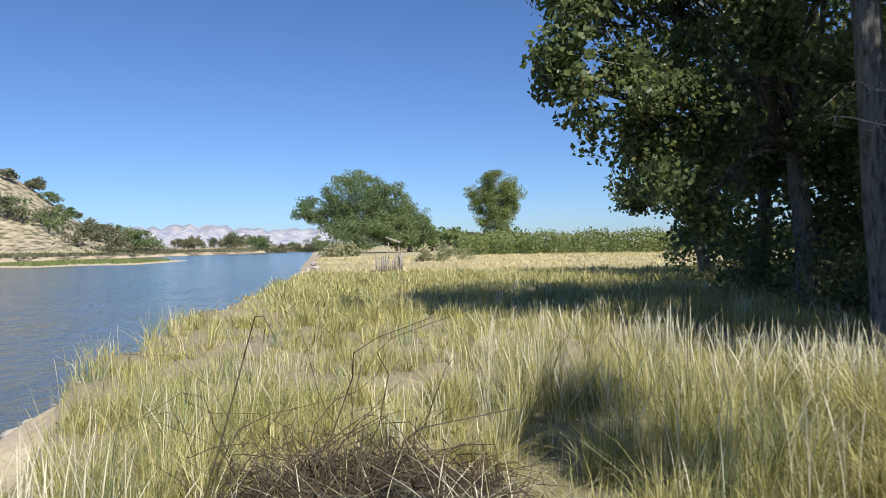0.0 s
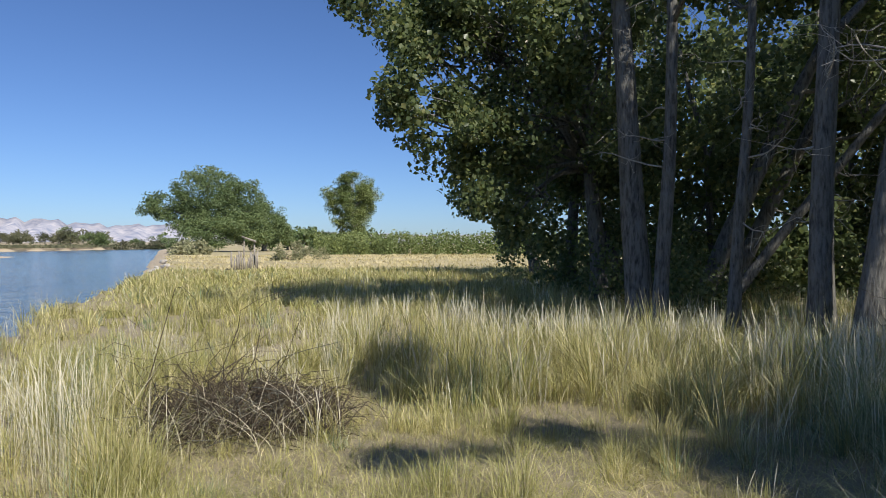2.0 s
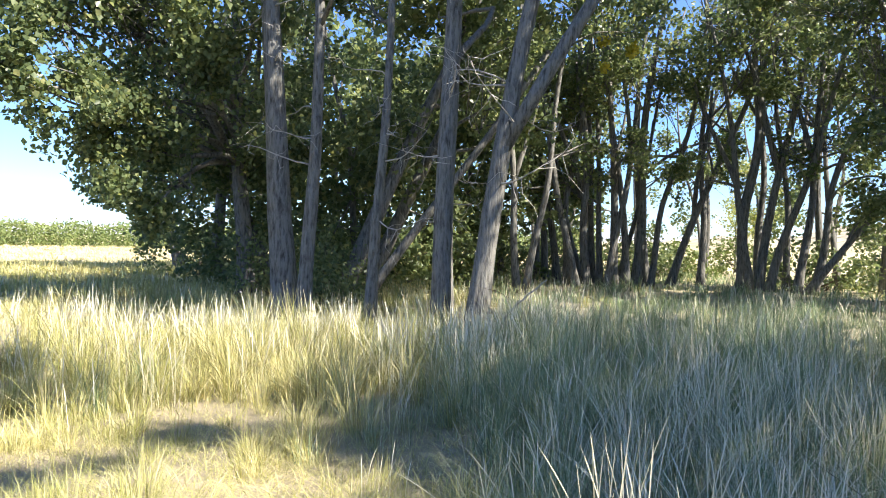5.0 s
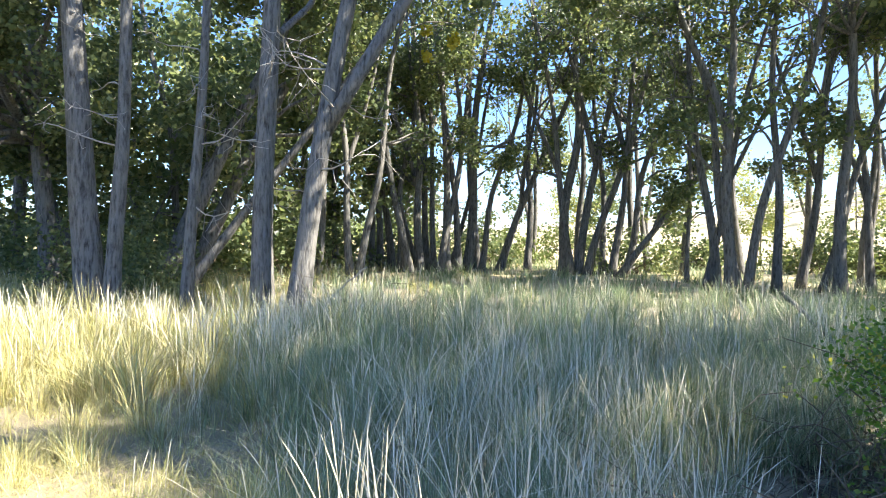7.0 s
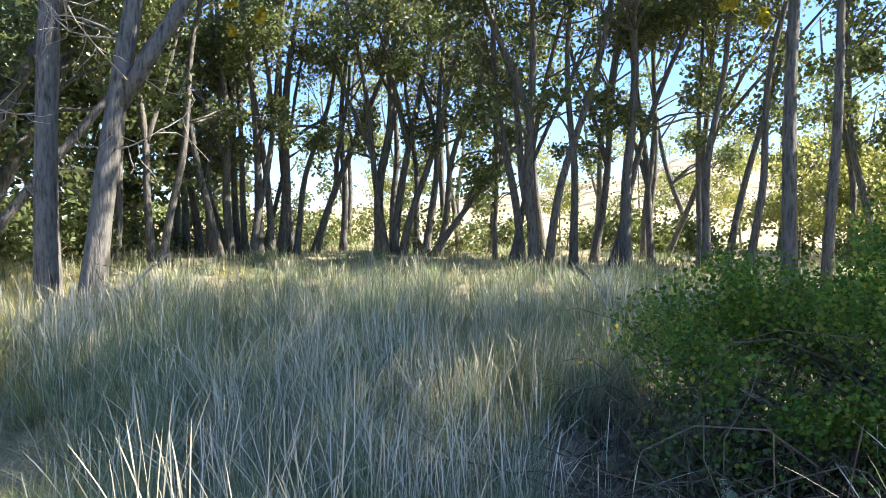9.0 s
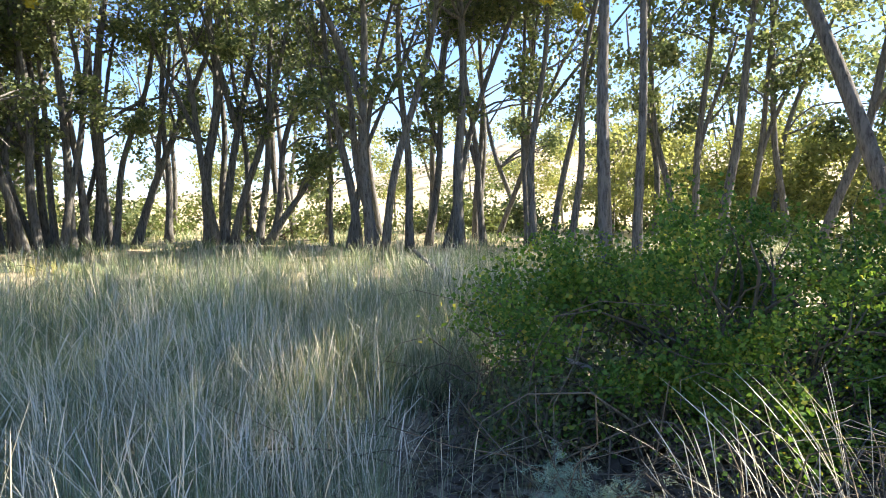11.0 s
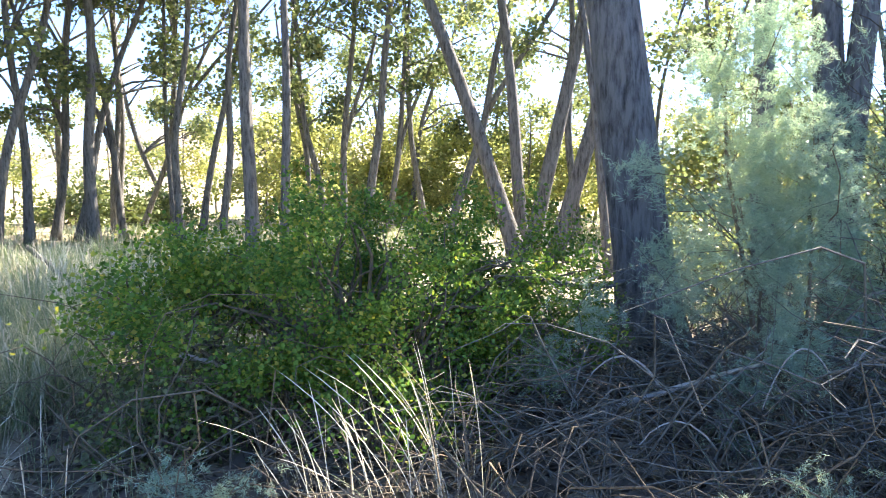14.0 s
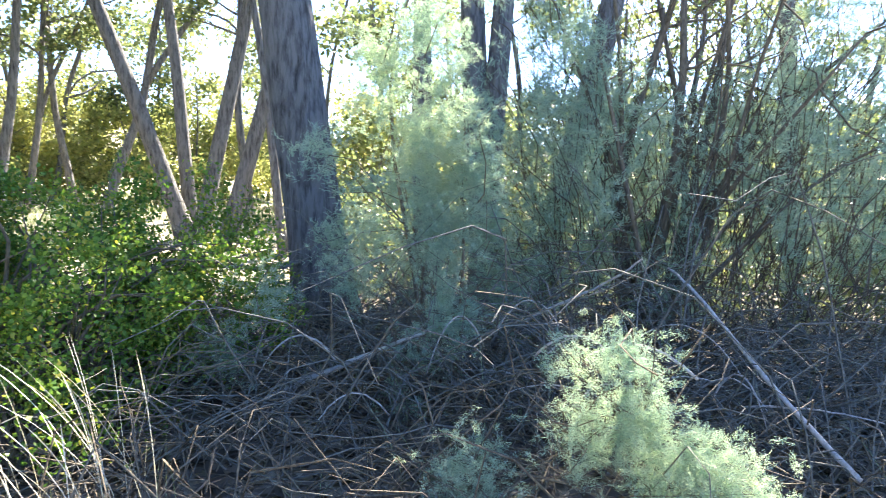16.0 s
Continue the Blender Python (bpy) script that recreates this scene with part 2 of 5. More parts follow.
def part(name, bag, mat, parent=None, label="", smooth=False):
    ob = new(name, bag.mesh(name, smooth) if isinstance(bag, Bag) else bag)
    ob.data.materials.append(mat)
    if parent:
        ob.parent = parent
    return tagged(ob, label)


def root(name, at, label, category, group="", kind=""):
    ob = new(name)
    ob.location = at
    ob.empty_display_size = 0.2
    return tagged(ob, label, category, group, kind)


def tube(bag, pts, radii, seg=8, ridge=0.0, close=True):
    """A round limb along pts, tapering by radii, with an uneven skin."""
    pts, radii = np.asarray(pts, float), np.asarray(radii, float)
    d = np.gradient(pts, axis=0)
    d /= np.linalg.norm(d, axis=1)[:, None] + 1e-9
    ref = np.array([1.0, 0.3, 0.1]) if abs(d[0][0]) < 0.8 else np.array([0.1, 1.0, 0.2])
    u = np.cross(d, ref)
    u /= np.linalg.norm(u, axis=1)[:, None]
    w = np.cross(d, u)
    a = np.linspace(0, 2 * np.pi, seg, endpoint=False)
    rr = radii[:, None] * np.ones(seg)
    if ridge:
        rr = rr * (1 + ridge * np.sin(a * 5 + rng.uniform(0, 6)) * 0.5 + ridge * rng.normal(0, 0.5, (1, seg)) + ridge * rng.normal(0, 0.35, (len(pts), seg)))
    v = pts[:, None] + rr[..., None] * (np.cos(a)[None, :, None] * u[:, None] + np.sin(a)[None, :, None] * w[:, None])
    i = np.arange(len(pts) - 1)[:, None] * seg
    j = np.arange(seg)[None]
    q = np.stack([i + j, i + (j + 1) % seg, i + seg + (j + 1) % seg, i + seg + j], -1).reshape(-1, 4)
    polys = [q]
    if close:
        polys.append(np.array([np.arange(seg)[::-1], (len(pts) - 1) * seg + np.arange(seg)]))
    bag.add(v, polys)


def bend(a, b, n=6, sag=0.0, wob=0.05):
    """A wavering line from a to b."""
    a, b = np.asarray(a, float), np.asarray(b, float)
    t = np.linspace(0, 1, n)[:, None]
    size = np.linalg.norm(b - a)
    p = a + (b - a) * t
    p += np.sin(t * np.pi) * np.array([0, 0, -sag]) * size
    p += np.sin(t * np.pi) * rng.normal(0, wob, 3) * size + np.sin(t * 2 * np.pi) * rng.normal(0, wob * 0.5, 3) * size
    return p


def ball(n, r):
    """Random places in a ball."""
    v = rng.normal(0, 1, (n, 3))
    return v / (np.linalg.norm(v, axis=1, keepdims=True) + 1e-9) * r * rng.uniform(0, 1, (n, 1)) ** 0.4


def unit(v):
    return v / (np.linalg.norm(v, axis=-1, keepdims=True) + 1e-9)


def leaves(bag, c, size, droop=0.5, wide=0.45, fold=0.12):
    """A folded, pointed leaf at each place."""
    n = len(c)
    size = np.broadcast_to(np.asarray(size, float), (n,))[:, None] * rng.uniform(0.65, 1.25, (n, 1))
    t = unit(rng.normal(0, 1, (n, 3)) + np.array([0, 0, -droop]))
    s = unit(np.cross(t, rng.normal(0, 1, (n, 3))))
    k = np.cross(t, s) * fold * size
    v = np.stack([c - t * size * 0.5, c - t * size * 0.08 + s * size * wide + k, c + t * size * 0.55, c - t * size * 0.08 - s * size * wide + k], 1)
    i = np.arange(n)[:, None] * 4
    bag.add(v, [np.concatenate([i + np.array([0, 1, 2]), i + np.array([0, 2, 3])])])


def blades(bag, root_at, h, w, lean, steps=3, spike=0.0, way=None):
    """Grass blades or stalks that bend over as they rise."""
    n = len(root_at)
    a = rng.uniform(0, 2 * np.pi, n) if way is None else way
    out = np.stack([np.cos(a), np.sin(a), 0 * a], -1)
    f = a + rng.normal(np.pi / 2, 0.5, n)
    side = np.stack([np.cos(f), np.sin(f), 0 * f], -1)
    ts = np.linspace(0, 1, steps + 1)
    rows = []
    for k, t in enumerate(ts):
        c = root_at + np.array([0, 0, 1.0]) * (h * (t - 0.32 * np.minimum(lean, 1.2) * t * t))[:, None] + out * (h * lean * t ** 1.8)[:, None]
        if k == steps:
            rows.append(c[:, None])
        else:
            hw = w * (1 - t) ** 0.5 * 0.5
            if spike:
                hw = w * 0.5 * (spike * (1.25 - 0.5 * t) if t > 0.68 else 1.0)
            rows.append(np.stack([c - side * hw[:, None], c + side * hw[:, None]], 1))
    v = np.concatenate(rows, 1)
    m = 2 * steps + 1
    i = np.arange(n)[:, None] * m
    quads = [i + np.array([2 * k, 2 * k + 1, 2 * k + 3, 2 * k + 2]) for k in range(steps - 1)]
    tri = i + np.array([2 * steps - 2, 2 * steps - 1, 2 * steps])
    bag.add(v, ([np.concatenate(quads)] if quads else []) + [tri])


# ================= ground and river =================
BANK_Y = np.array([-200, -3, 4, 6.3, 9.6, 14.7, 17.7, 37.5, 54, 75, 165, 400, 690])
BANK_X = np.array([-14, -1.4, -1.95, -3.07, -4.65, -6.3, -6.9, -9.9, -12.3, -17.5, -39, -95, -150])
FAR_Y = np.array([-200, 100, 334, 400, 640, 690])
FAR_X = np.array([-230, -200, -184, -181, -156, -150])
WATER_Z = -1.8


def bank_dist(x, y):
    """Metres out from the near bank's lip, over the river."""
    return np.interp(y, BANK_Y, BANK_X) + 0.25 * np.sin(y * 0.9) + 0.12 * np.sin(y * 2.7 + 1) - x


def height(x, y):
    d1 = bank_dist(x, y)
    d2 = x - np.interp(y, FAR_Y, FAR_X) + 3 * np.sin(y * 0.05)
    az, d = np.degrees(np.arctan2(x, y)), np.hypot(x, y)
    # the bank: a short scarp, then a sandy slope into the water
    near = -(np.interp(y, [5, 9], [0.32, 0.52]) * np.clip(d1 / np.interp(y, [5, 9], [0.6, 0.25]), 0, 1) + np.interp(y, [5, 9, 14, 22, 40, 50], [0.30, 0.42, 0.55, 0.8, 0.8, 0.6]) * np.clip(d1 - 0.3, 0, 7)) - 0.12 * np.clip(d1, 0, 1) * np.sin(y * 1.7 + x) + 0.05 * np.clip(d1 * 2, 0, 1) * np.sin(y * 5.3 - x * 3) * np.sin(x * 4.1)
    river = np.where(d2 > 0, np.maximum(near, -0.9 * np.clip(d2, 0, 8)), 0)
    z = np.where(d1 > 0, river, 0)
    # islet of silt with a grassy back
    u = (az + 30) / 9.5
    v = (d - 235 - 6 * np.sin(az)) / 55
    z = np.where((d1 > 0) & (d2 > 0), np.maximum(z, -1.15 - 1.2 * (u * u + v * v) ** 1.0), z)
    # rises beyond the far bank, and the long hill behind the grove
    over = np.where((d1 > 0) & (d2 <= 0), 1, 0)
    z = z + over * np.clip(-d2 / 60, 0, 1) * (2.0 + 1.0 * np.sin(az * 0.9) + np.clip(d - 500, 0, 900) * 0.006)
    z = z + over * 56 * np.exp(-((az + 37) / 6.6) ** 2) * np.clip((d - 400) / 130, 0, 1) * np.clip((1500 - d) / 800, 0, 1)
    ridge = np.interp(az, [38, 52, 62, 74, 82, 88, 96, 125, 160, 180], [0, 1.5, 4.0, 9.0, 14.5, 15.5, 11, 7, 5, 0])
    ridge = ridge + 0.9 * np.sin(az * 0.8 + d * 0.03) + 0.5 * np.sin(az * 2.3 - d * 0.05)
    z = z + np.where((az > 38) & (az < 180), np.clip((d - 70) / 110, 0, 1) ** 1.3 * np.maximum(ridge, 0), 0)
    # gentle unevenness underfoot
    soft = 0.05 * np.sin(x * 0.9 + 1) * np.sin(y * 0.7) + 0.03 * np.sin(x * 2.1 + y * 1.3)
    return z + soft * np.clip(d / 4, 0, 1) * np.clip((300 - d) / 100, 0, 1)


def build_ground():
    radii = np.concatenate([[0.0], np.geomspace(0.5, 60, 100), np.geomspace(62, 4600, 85)])
    ang = np.radians(np.concatenate([np.arange(-60, 175, 0.8), np.arange(175, 300, 5)]))
    r, a = np.meshgrid(radii, ang, indexing="ij")
    x, y = r * np.sin(a), r * np.cos(a)
    z = height(x, y)
    n = len(ang)
    i = np.arange(len(radii) - 1)[:, None] * n
    j = np.arange(n)[None]
    q = np.stack([i + j, i + n + j, i + n + (j + 1) % n, i + (j + 1) % n], -1).reshape(-1, 4)[:, ::-1]
    bag = Bag()
    bag.add(np.stack([x, y, z], -1), [q])
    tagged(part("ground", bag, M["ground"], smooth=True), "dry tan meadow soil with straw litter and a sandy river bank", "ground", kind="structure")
    bag = Bag()
    ys = np.linspace(-190, 700, 60)
    v, f = [], []
    for k, yy in enumerate(ys):
        v += [(-330, yy, WATER_Z), (float(np.interp(yy, BANK_Y, BANK_X)) - 1.0, yy, WATER_Z)]
        if k:
            f.append((2 * k - 2, 2 * k - 1, 2 * k + 1, 2 * k))
    bag.add(v, [np.array(f)])
    tagged(part("water", bag, M["water"]), "wide rippled blue river below the bank", "river", kind="structure")
    # the range beyond the river, its haze put into the pale rock colour
    az = np.radians(np.linspace(-75, 60, 260))
    rows = []
    for k, d in enumerate((3600, 3800, 4000, 4150, 4300, 4450)):
        deg = np.degrees(az)
        top = 112 + 12 * np.sin(deg * 0.55 + 1.3) + 16 * np.abs(np.sin(deg * 1.15 + 0.5)) + 10 * np.abs(np.sin(deg * 2.4)) + 5 * np.sin(deg * 7.1) + 3 * np.sin(deg * 17)
        top = top * np.interp(deg, [-75, -32, -26, -14, -6, 10, 60], [1, 1, 1.05, 0.92, 0.6, 0.42, 0.35])
        share = (0.0, 0.30, 0.52, 0.66, 1.0, 0.1)[k]
        jag = 1 + 0.16 * np.sin(deg * 9 + k * 2.1) * (0 < k < 4) + 0.10 * np.sin(deg * 21 + k) * (0 < k < 4)
        rows.append(np.stack([d * np.sin(az), d * np.cos(az), top * share * jag - 2], -1))
    v = np.array(rows)
    n = len(az)
    i = np.arange(len(rows) - 1)[:, None] * n
    j = np.arange(n - 1)[None]
    bag = Bag()
    bag.add(v, [np.stack([i + j, i + j + 1, i + n + j + 1, i + n + j], -1).reshape(-1, 4)])
    tagged(part("mountain_range", bag, M["peaks"]), "barren mountain range with whitish cliffs on the horizon, haze in its pale colour", "mountains", kind="structure")


build_ground()


def on_ground(x, y):
    return float(height(np.array([x]), np.array([y]))[0])


# ================= trees =================


def lobe(az, d, z, rh, rv, n):
    """Places of leaf clusters in a rounded mass, most of them near its skin."""
    # high lobes, mainly unseen shade casters, are laid out from the origin
    x, y = P(az, d) if z < 8.4 else (d * math.sin(radians(az)), d * math.cos(radians(az)))
    far = d > 100
    m = max(14, n // 3) if far else max(3, n // 7) if n < 75 else n // 3
    p = unit(rng.normal(0, 1, (m, 3))) * rng.uniform(0.2, 1.0, (m, 1)) ** 0.45
    p = p[rng.integers(0, m, n)] + ball(n, 0.34 if far else 0.38 if n > 9 else 0.6)
    if n >= 75 or far:
        p *= np.minimum(1, 1.05 / np.linalg.norm(p, axis=1, keepdims=True))
    k = 0.45 if n >= 75 or far else 1.0
    p *= 1 + 0.22 * k * np.sin(p[:, :1] * 4 + az) + 0.15 * k * np.sin(p[:, 2:] * 6 + d)
    return p * np.array([rh, rh, rv]) + np.array([x, y, z])


def tree(az, d, r, slope, high, lobes, label, leaf=0.12, per=34, sigma=0.42, seg=9, fork=None, bow=0.0, mat="leaf", bark="bark", limbs=7, category="tree",
         group="", depth=0.0, bare=0, name="cottonwood_tree", taper=0.7, wave=0.06, turned=(), limb_r=0.5):
    """A tapered, leaning trunk, limbs that reach to the clusters, and a crown of leaves. slope: metres to the right a metre of height, as seen from the path."""
    bx, by = P(az, d)
    bz = on_ground(bx, by)
    right = np.array([math.cos(radians(az)), -math.sin(radians(az)), 0])
    back = np.array([math.sin(radians(az)), math.cos(radians(az)), 0])
    base = root(name, (bx, by, bz), label, category, group)
    n = max(9, int(high * 2))
    z = np.linspace(-0.15, high, n)
    off = slope * z + bow * z * z / high + wave * np.sin(z * rng.uniform(0.45, 0.9) + az) * np.clip(z / 3, 0, 1)
    path = right * off[:, None] + back * (depth * z)[:, None] + np.array([0, 0, 1.0]) * z[:, None]
    rad = r * (1 - taper * np.clip(z / high, 0, 1)) * (1 + 0.45 * np.exp(-np.maximum(z, 0) / 0.35))
    bag = Bag()
    tube(bag, path, rad, seg, 0.06 if seg > 8 else 0.03)
    part("trunk", bag, M[bark], base, smooth=True)
    here = np.array([bx, by, bz])
    if fork:
        z0, s, fr, length = fork
        k = np.argmin(abs(z - z0))
        bag = Bag()
        end = path[k] + right * s * length + np.array([0, 0, length])
        tube(bag, bend(path[k], end, 8, 0, 0.02), np.linspace(fr, fr * 0.55, 8), seg, 0.05)
        part("limb", bag, M[bark], base, smooth=True)
    cl = np.concatenate([lobe(*q) for q in lobes]) - here + np.array([0, 0, bz]) if lobes else np.zeros((0, 3))
    if len(cl):
        order = rng.permutation(len(cl))[:limbs]
        for o in order:
            zz = np.clip(cl[o][2] - rng.uniform(0.25, 0.6) * np.hypot(*(cl[o][:2] - path[-1][:2])), high * 0.3, high * 0.97)
            k = np.argmin(abs(z - zz))
            bag = Bag()
            lr = max(rad[k] * limb_r, 0.012)
            tube(bag, bend(path[k], cl[o], 7, -0.08, 0.06), np.linspace(lr, lr * 0.2, 7), 6)
            for e in rng.permutation(len(cl))[:9]:
                gap = np.linalg.norm(cl[e] - cl[o])
                if gap < 2.6:
                    tube(bag, bend(path[k] * 0.35 + cl[o] * 0.65, cl[e], 4, 0, 0.08), np.linspace(lr * 0.3, 0.008, 4), 4, close=False)
            part("limb", bag, M[bark], base, smooth=True)
        pts = np.repeat(cl, per, 0) + ball(len(cl) * per, 1.75 * sigma) * np.array([1, 1, 0.8])
        bag = Bag()
        leaves(bag, pts, leaf)
        part("crown", bag, M[mat], base)
    if turned:
        yl = np.concatenate([lobe(*q) for q in turned]) - here
        bag = Bag()
        leaves(bag, np.repeat(yl, 18, 0) + ball(len(yl) * 18, 0.11), 0.09)
        part("turned_leaves", bag, M["yellow"], base, "cluster of bright yellow turned leaves")
    for k in range(bare):
        z0 = rng.uniform(0.18, 0.5) * high
        i = np.argmin(abs(z - z0))
        ang = rng.uniform(0, 2 * np.pi)
        ln = rng.uniform(0.7, 1.8)
        end = path[i] + np.array([math.cos(ang), math.sin(ang), rng.uniform(-0.2, 0.4)]) * ln
        bag = Bag()
        main = bend(path[i], end, 6, 0.05, 0.08)
        tube(bag, main, np.linspace(0.018, 0.005, 6), 4)
        for _ in range(8):
            a = main[rng.integers(2, 6)]
            tube(bag, bend(a, a + rng.normal(0, 0.3, 3), 4, 0, 0.1), np.linspace(0.007, 0.003, 4), 3, close=False)
        part("dead_branch", bag, M["bleached"], base, "bare grey dead branch")
    return base


NEAR = "tall cottonwood with furrowed grey bark at the edge of the grove"
MID = "slender dark cottonwood trunk standing in tall grass of the grove"
# edge of the grove: az, d, r, slope, height, crown lobes (az, d, z, across, up, clusters)
tree(20.5, 20, 0.24, -0.05, 12, [(1.9, 15, 6.9, 0.9, 0.8, 22), (3.4, 15, 6.1, 1.05, 1.0, 36), (5.4, 15, 4.9, 1.05, 0.9, 36), (4.6, 15, 4.1, 0.5, 0.5, 9), (9.4, 15.3, 4.3, 1.2, 1.0, 40), (11.2, 15.5, 3.2, 0.9, 0.75, 24),
     (10.6, 17, 2.5, 0.5, 0.45, 9), (12.8, 17.5, 2.7, 1.0, 0.9, 26), (12, 15.5, 6.2, 1.9, 1.5, 80), (8.5, 15.5, 7.6, 1.8, 1.2, 46), (17, 16.2, 4.6, 1.7, 1.4, 66), (15.5, 16, 7.2, 2.2, 1.4, 66)],
     "broad leafy cottonwood overhanging the sunny meadow", 0.12, 60, 0.25, limbs=24)
tree(15.6, 36, 0.26, -0.22, 11, [(11.5, 34, 3.0, 1.2, 0.8, 22), (13.5, 35, 5.0, 2.6, 2.2, 60), (15, 35, 8.5, 3.6, 2.6, 70), (17.5, 35, 4.6, 3.0, 2.6, 70)], "leaning cottonwood with low hanging leafy limbs", 0.17, 48, 0.4, limbs=9)
tree(18.2, 24, 0.22, 0.03, 11, [(16.0, 22, 3.0, 2.2, 2.2, 70), (19.5, 21, 5.0, 2.8, 2.6, 80), (21.5, 22, 2.6, 2.4, 2.2, 70)], "dark shaded cottonwood deep in the grove", 0.15, 44, 0.34)
# unseen lobes at z 9 and above are added to darken the grove
tree(23.8, 14.5, 0.255, -0.076, 13, [(18.5, 15.5, 6.2, 1.8, 1.5, 44), (22, 16.5, 9.0, 3.2, 2.0, 70), (52, 12.1, 10.2, 2.0, 1.4, 46), (27, 17, 11.0, 4.0, 1.5, 110), (38, 19, 11.6, 4.5, 1.4, 120)], NEAR, 0.13, 46, 0.3, seg=16, bare=4, limbs=6)
tree(25.0, 14.0, 0.145, 0.042, 12, [(26, 17, 8.2, 2.8, 2.0, 50), (58, 11.6, 9.6, 1.6, 1.2, 36)], NEAR, 0.15, 40, 0.32, seg=14, bare=3, limbs=4)
tree(30.3, 13.5, 0.11, 0.048, 10, [(31, 17, 7.6, 2.6, 2.0, 44), (66, 11.5, 9.2, 1.6, 1.2, 36)], "thin grey cottonwood stem with dead twigs", 0.16, 36, 0.32, seg=12, bare=5, limbs=4)
tree(36.0, 12.0, 0.18, 0.012, 14, [(36, 17, 8.4, 2.8, 2.0, 46), (71, 11.6, 9.0, 1.5, 1.2, 36), (68, 10.4, 9.6, 2.2, 0.8, 70), (63, 11.8, 10.4, 2.4, 1.0, 80)], "straight stout cottonwood with furrowed grey bark and flared foot", 0.2, 34, 0.4, seg=18, bare=4, limbs=5)
tree(38.6, 11.5, 0.175, 0.08, 12, [(44, 18, 8.2, 2.8, 1.8, 50), (62, 14, 10.0, 2.0, 1.2, 34), (51, 14.4, 9.5, 2.3, 1.2, 56), (47, 13.3, 11, 2.0, 1.2, 60), (74, 13.9, 9.8, 2.4, 0.9, 80), (69, 17.6, 10.6, 2.6, 1.0, 70), (58, 15.5, 11.2, 3.0, 1.2, 90)], "forked cottonwood leaning over the tall grass", 0.2, 34, 0.4, seg=18, bow=0.17, fork=(3.0, 0.62, 0.12, 5.5), bare=7, limbs=5, wave=0.03, turned=[(50.4, 13.0, 5.05, 0.10, 0.12, 6), (48.2, 13.0, 4.75, 0.05, 0.05, 2), (48.4, 13.0, 5.2, 0.05, 0.05, 2)])
tree(27.8, 19, 0.25, 0.44, 9, [(36, 19, 6.6, 2.2, 1.7, 60), (31, 20, 4.6, 2.0, 1.5, 50)], "dark cottonwood trunk leaning far over", 0.15, 50, 0.34)
tree(29.8, 21, 0.23, 0.45, 9, [(40, 21, 6.6, 2.4, 1.8, 60)], "dark cottonwood trunk leaning far over", 0.15, 50, 0.34)
tree(29.6, 18, 0.13, 0.72, 6.5, [], "slanting grey dead trunk", bare=3, taper=0.4)
tree(23.0, 21, 0.16, -0.42, 8, [(17, 20, 4.5, 2.2, 1.8, 60), (22, 21, 6.5, 2.6, 2.0, 70), (24, 21, 3.4, 2.2, 1.7, 56)], "shaded cottonwood leaning toward the meadow", 0.13, 46, 0.3)
for q in ((26, 25, 5.5), (29.5, 23, 3.0), (32, 27, 5.0), (35, 25, 2.6), (37, 28, 5.5), (39, 31, 3.0), (41, 28, 3.4), (44, 29, 6), (46, 33, 3.2)):
    tree(q[0], q[1], 0.13, rng.normal(0, 0.1), 11, [(q[0], q[1], q[2], 2.5, 2.1, 60), (q[0] + 1, q[1] + 1, q[2] + 3.4, 2.8, 1.7, 46)], "leafy cottonwood within the grove", 0.22, 27, 0.38, 7, wave=0.15)

for q in ((21, 33, 4.5), (24.5, 34, 8.5), (27.5, 33, 4.5), (31, 35, 8.5), (34.5, 34, 5.0), (38, 36, 8.0)):
    tree(q[0], q[1], 0.13, rng.normal(0, 0.1), 10, [(q[0], q[1], q[2], 3.0, 2.6, 70)], "leafy cottonwood deep within the grove", 0.30, 20, 0.42, 7, wave=0.15, limbs=4)

# stems of the grove: az, d, r, slope
STEMS_WEST = [(45.7, 28.7, .16, -.14), (48.1, 26.7, .17, -.05), (49.2, 27.3, .13, -.05), (50.2, 26.7, .17, -.03), (47.9, 28.7, .11, -.30), (50.6, 28.7, .11, .21), (51.9, 28, .22, .07), (54.5, 28.7, .16, .38), (57.1, 35.7, .13, .03), (59.6, 27.3, .21, .05), (60.7, 27.3, .17, .16), (46.4, 27, .14, .05), (47.2, 26, .15, -.2), (49.7, 26, .14, .14), (51.2, 27, .15, -.1), (53, 28, .13, .2), (60.2, 27, .14, -.15), (61.4, 27, .15, .28), (39.6, 24, .12, .1), (42.3, 23, .13, -.08), (43, 22, .12, .16)]
STEMS_MIDDLE = [(62, 32.2, .13, .14), (63.3, 27.3, .15, .10), (68.9, 25.1, .08, -.04), (71, 21.8, .14, -.12), (72, 20.7, .165, -.03), (73.1, 20.7, .125, .21), (75.1, 21.8, .13, -.03), (76.6, 24, .13, .13), (79.1, 21.8, .17, .01), (80.4, 26, .12, .03), (82.2, 28, .11, .40), (85, 22, .125, .037), (84.5, 24, .095, -.012), (62.6, 28, .13, -.05), (64.3, 27, .14, .22), (66, 30, .12, -.1), (70.2, 22, .10, .2), (72.6, 21, .12, -.22), (78, 23, .12, .3), (81, 24, .12, -.1), (63.9, 26, .13, .74)]
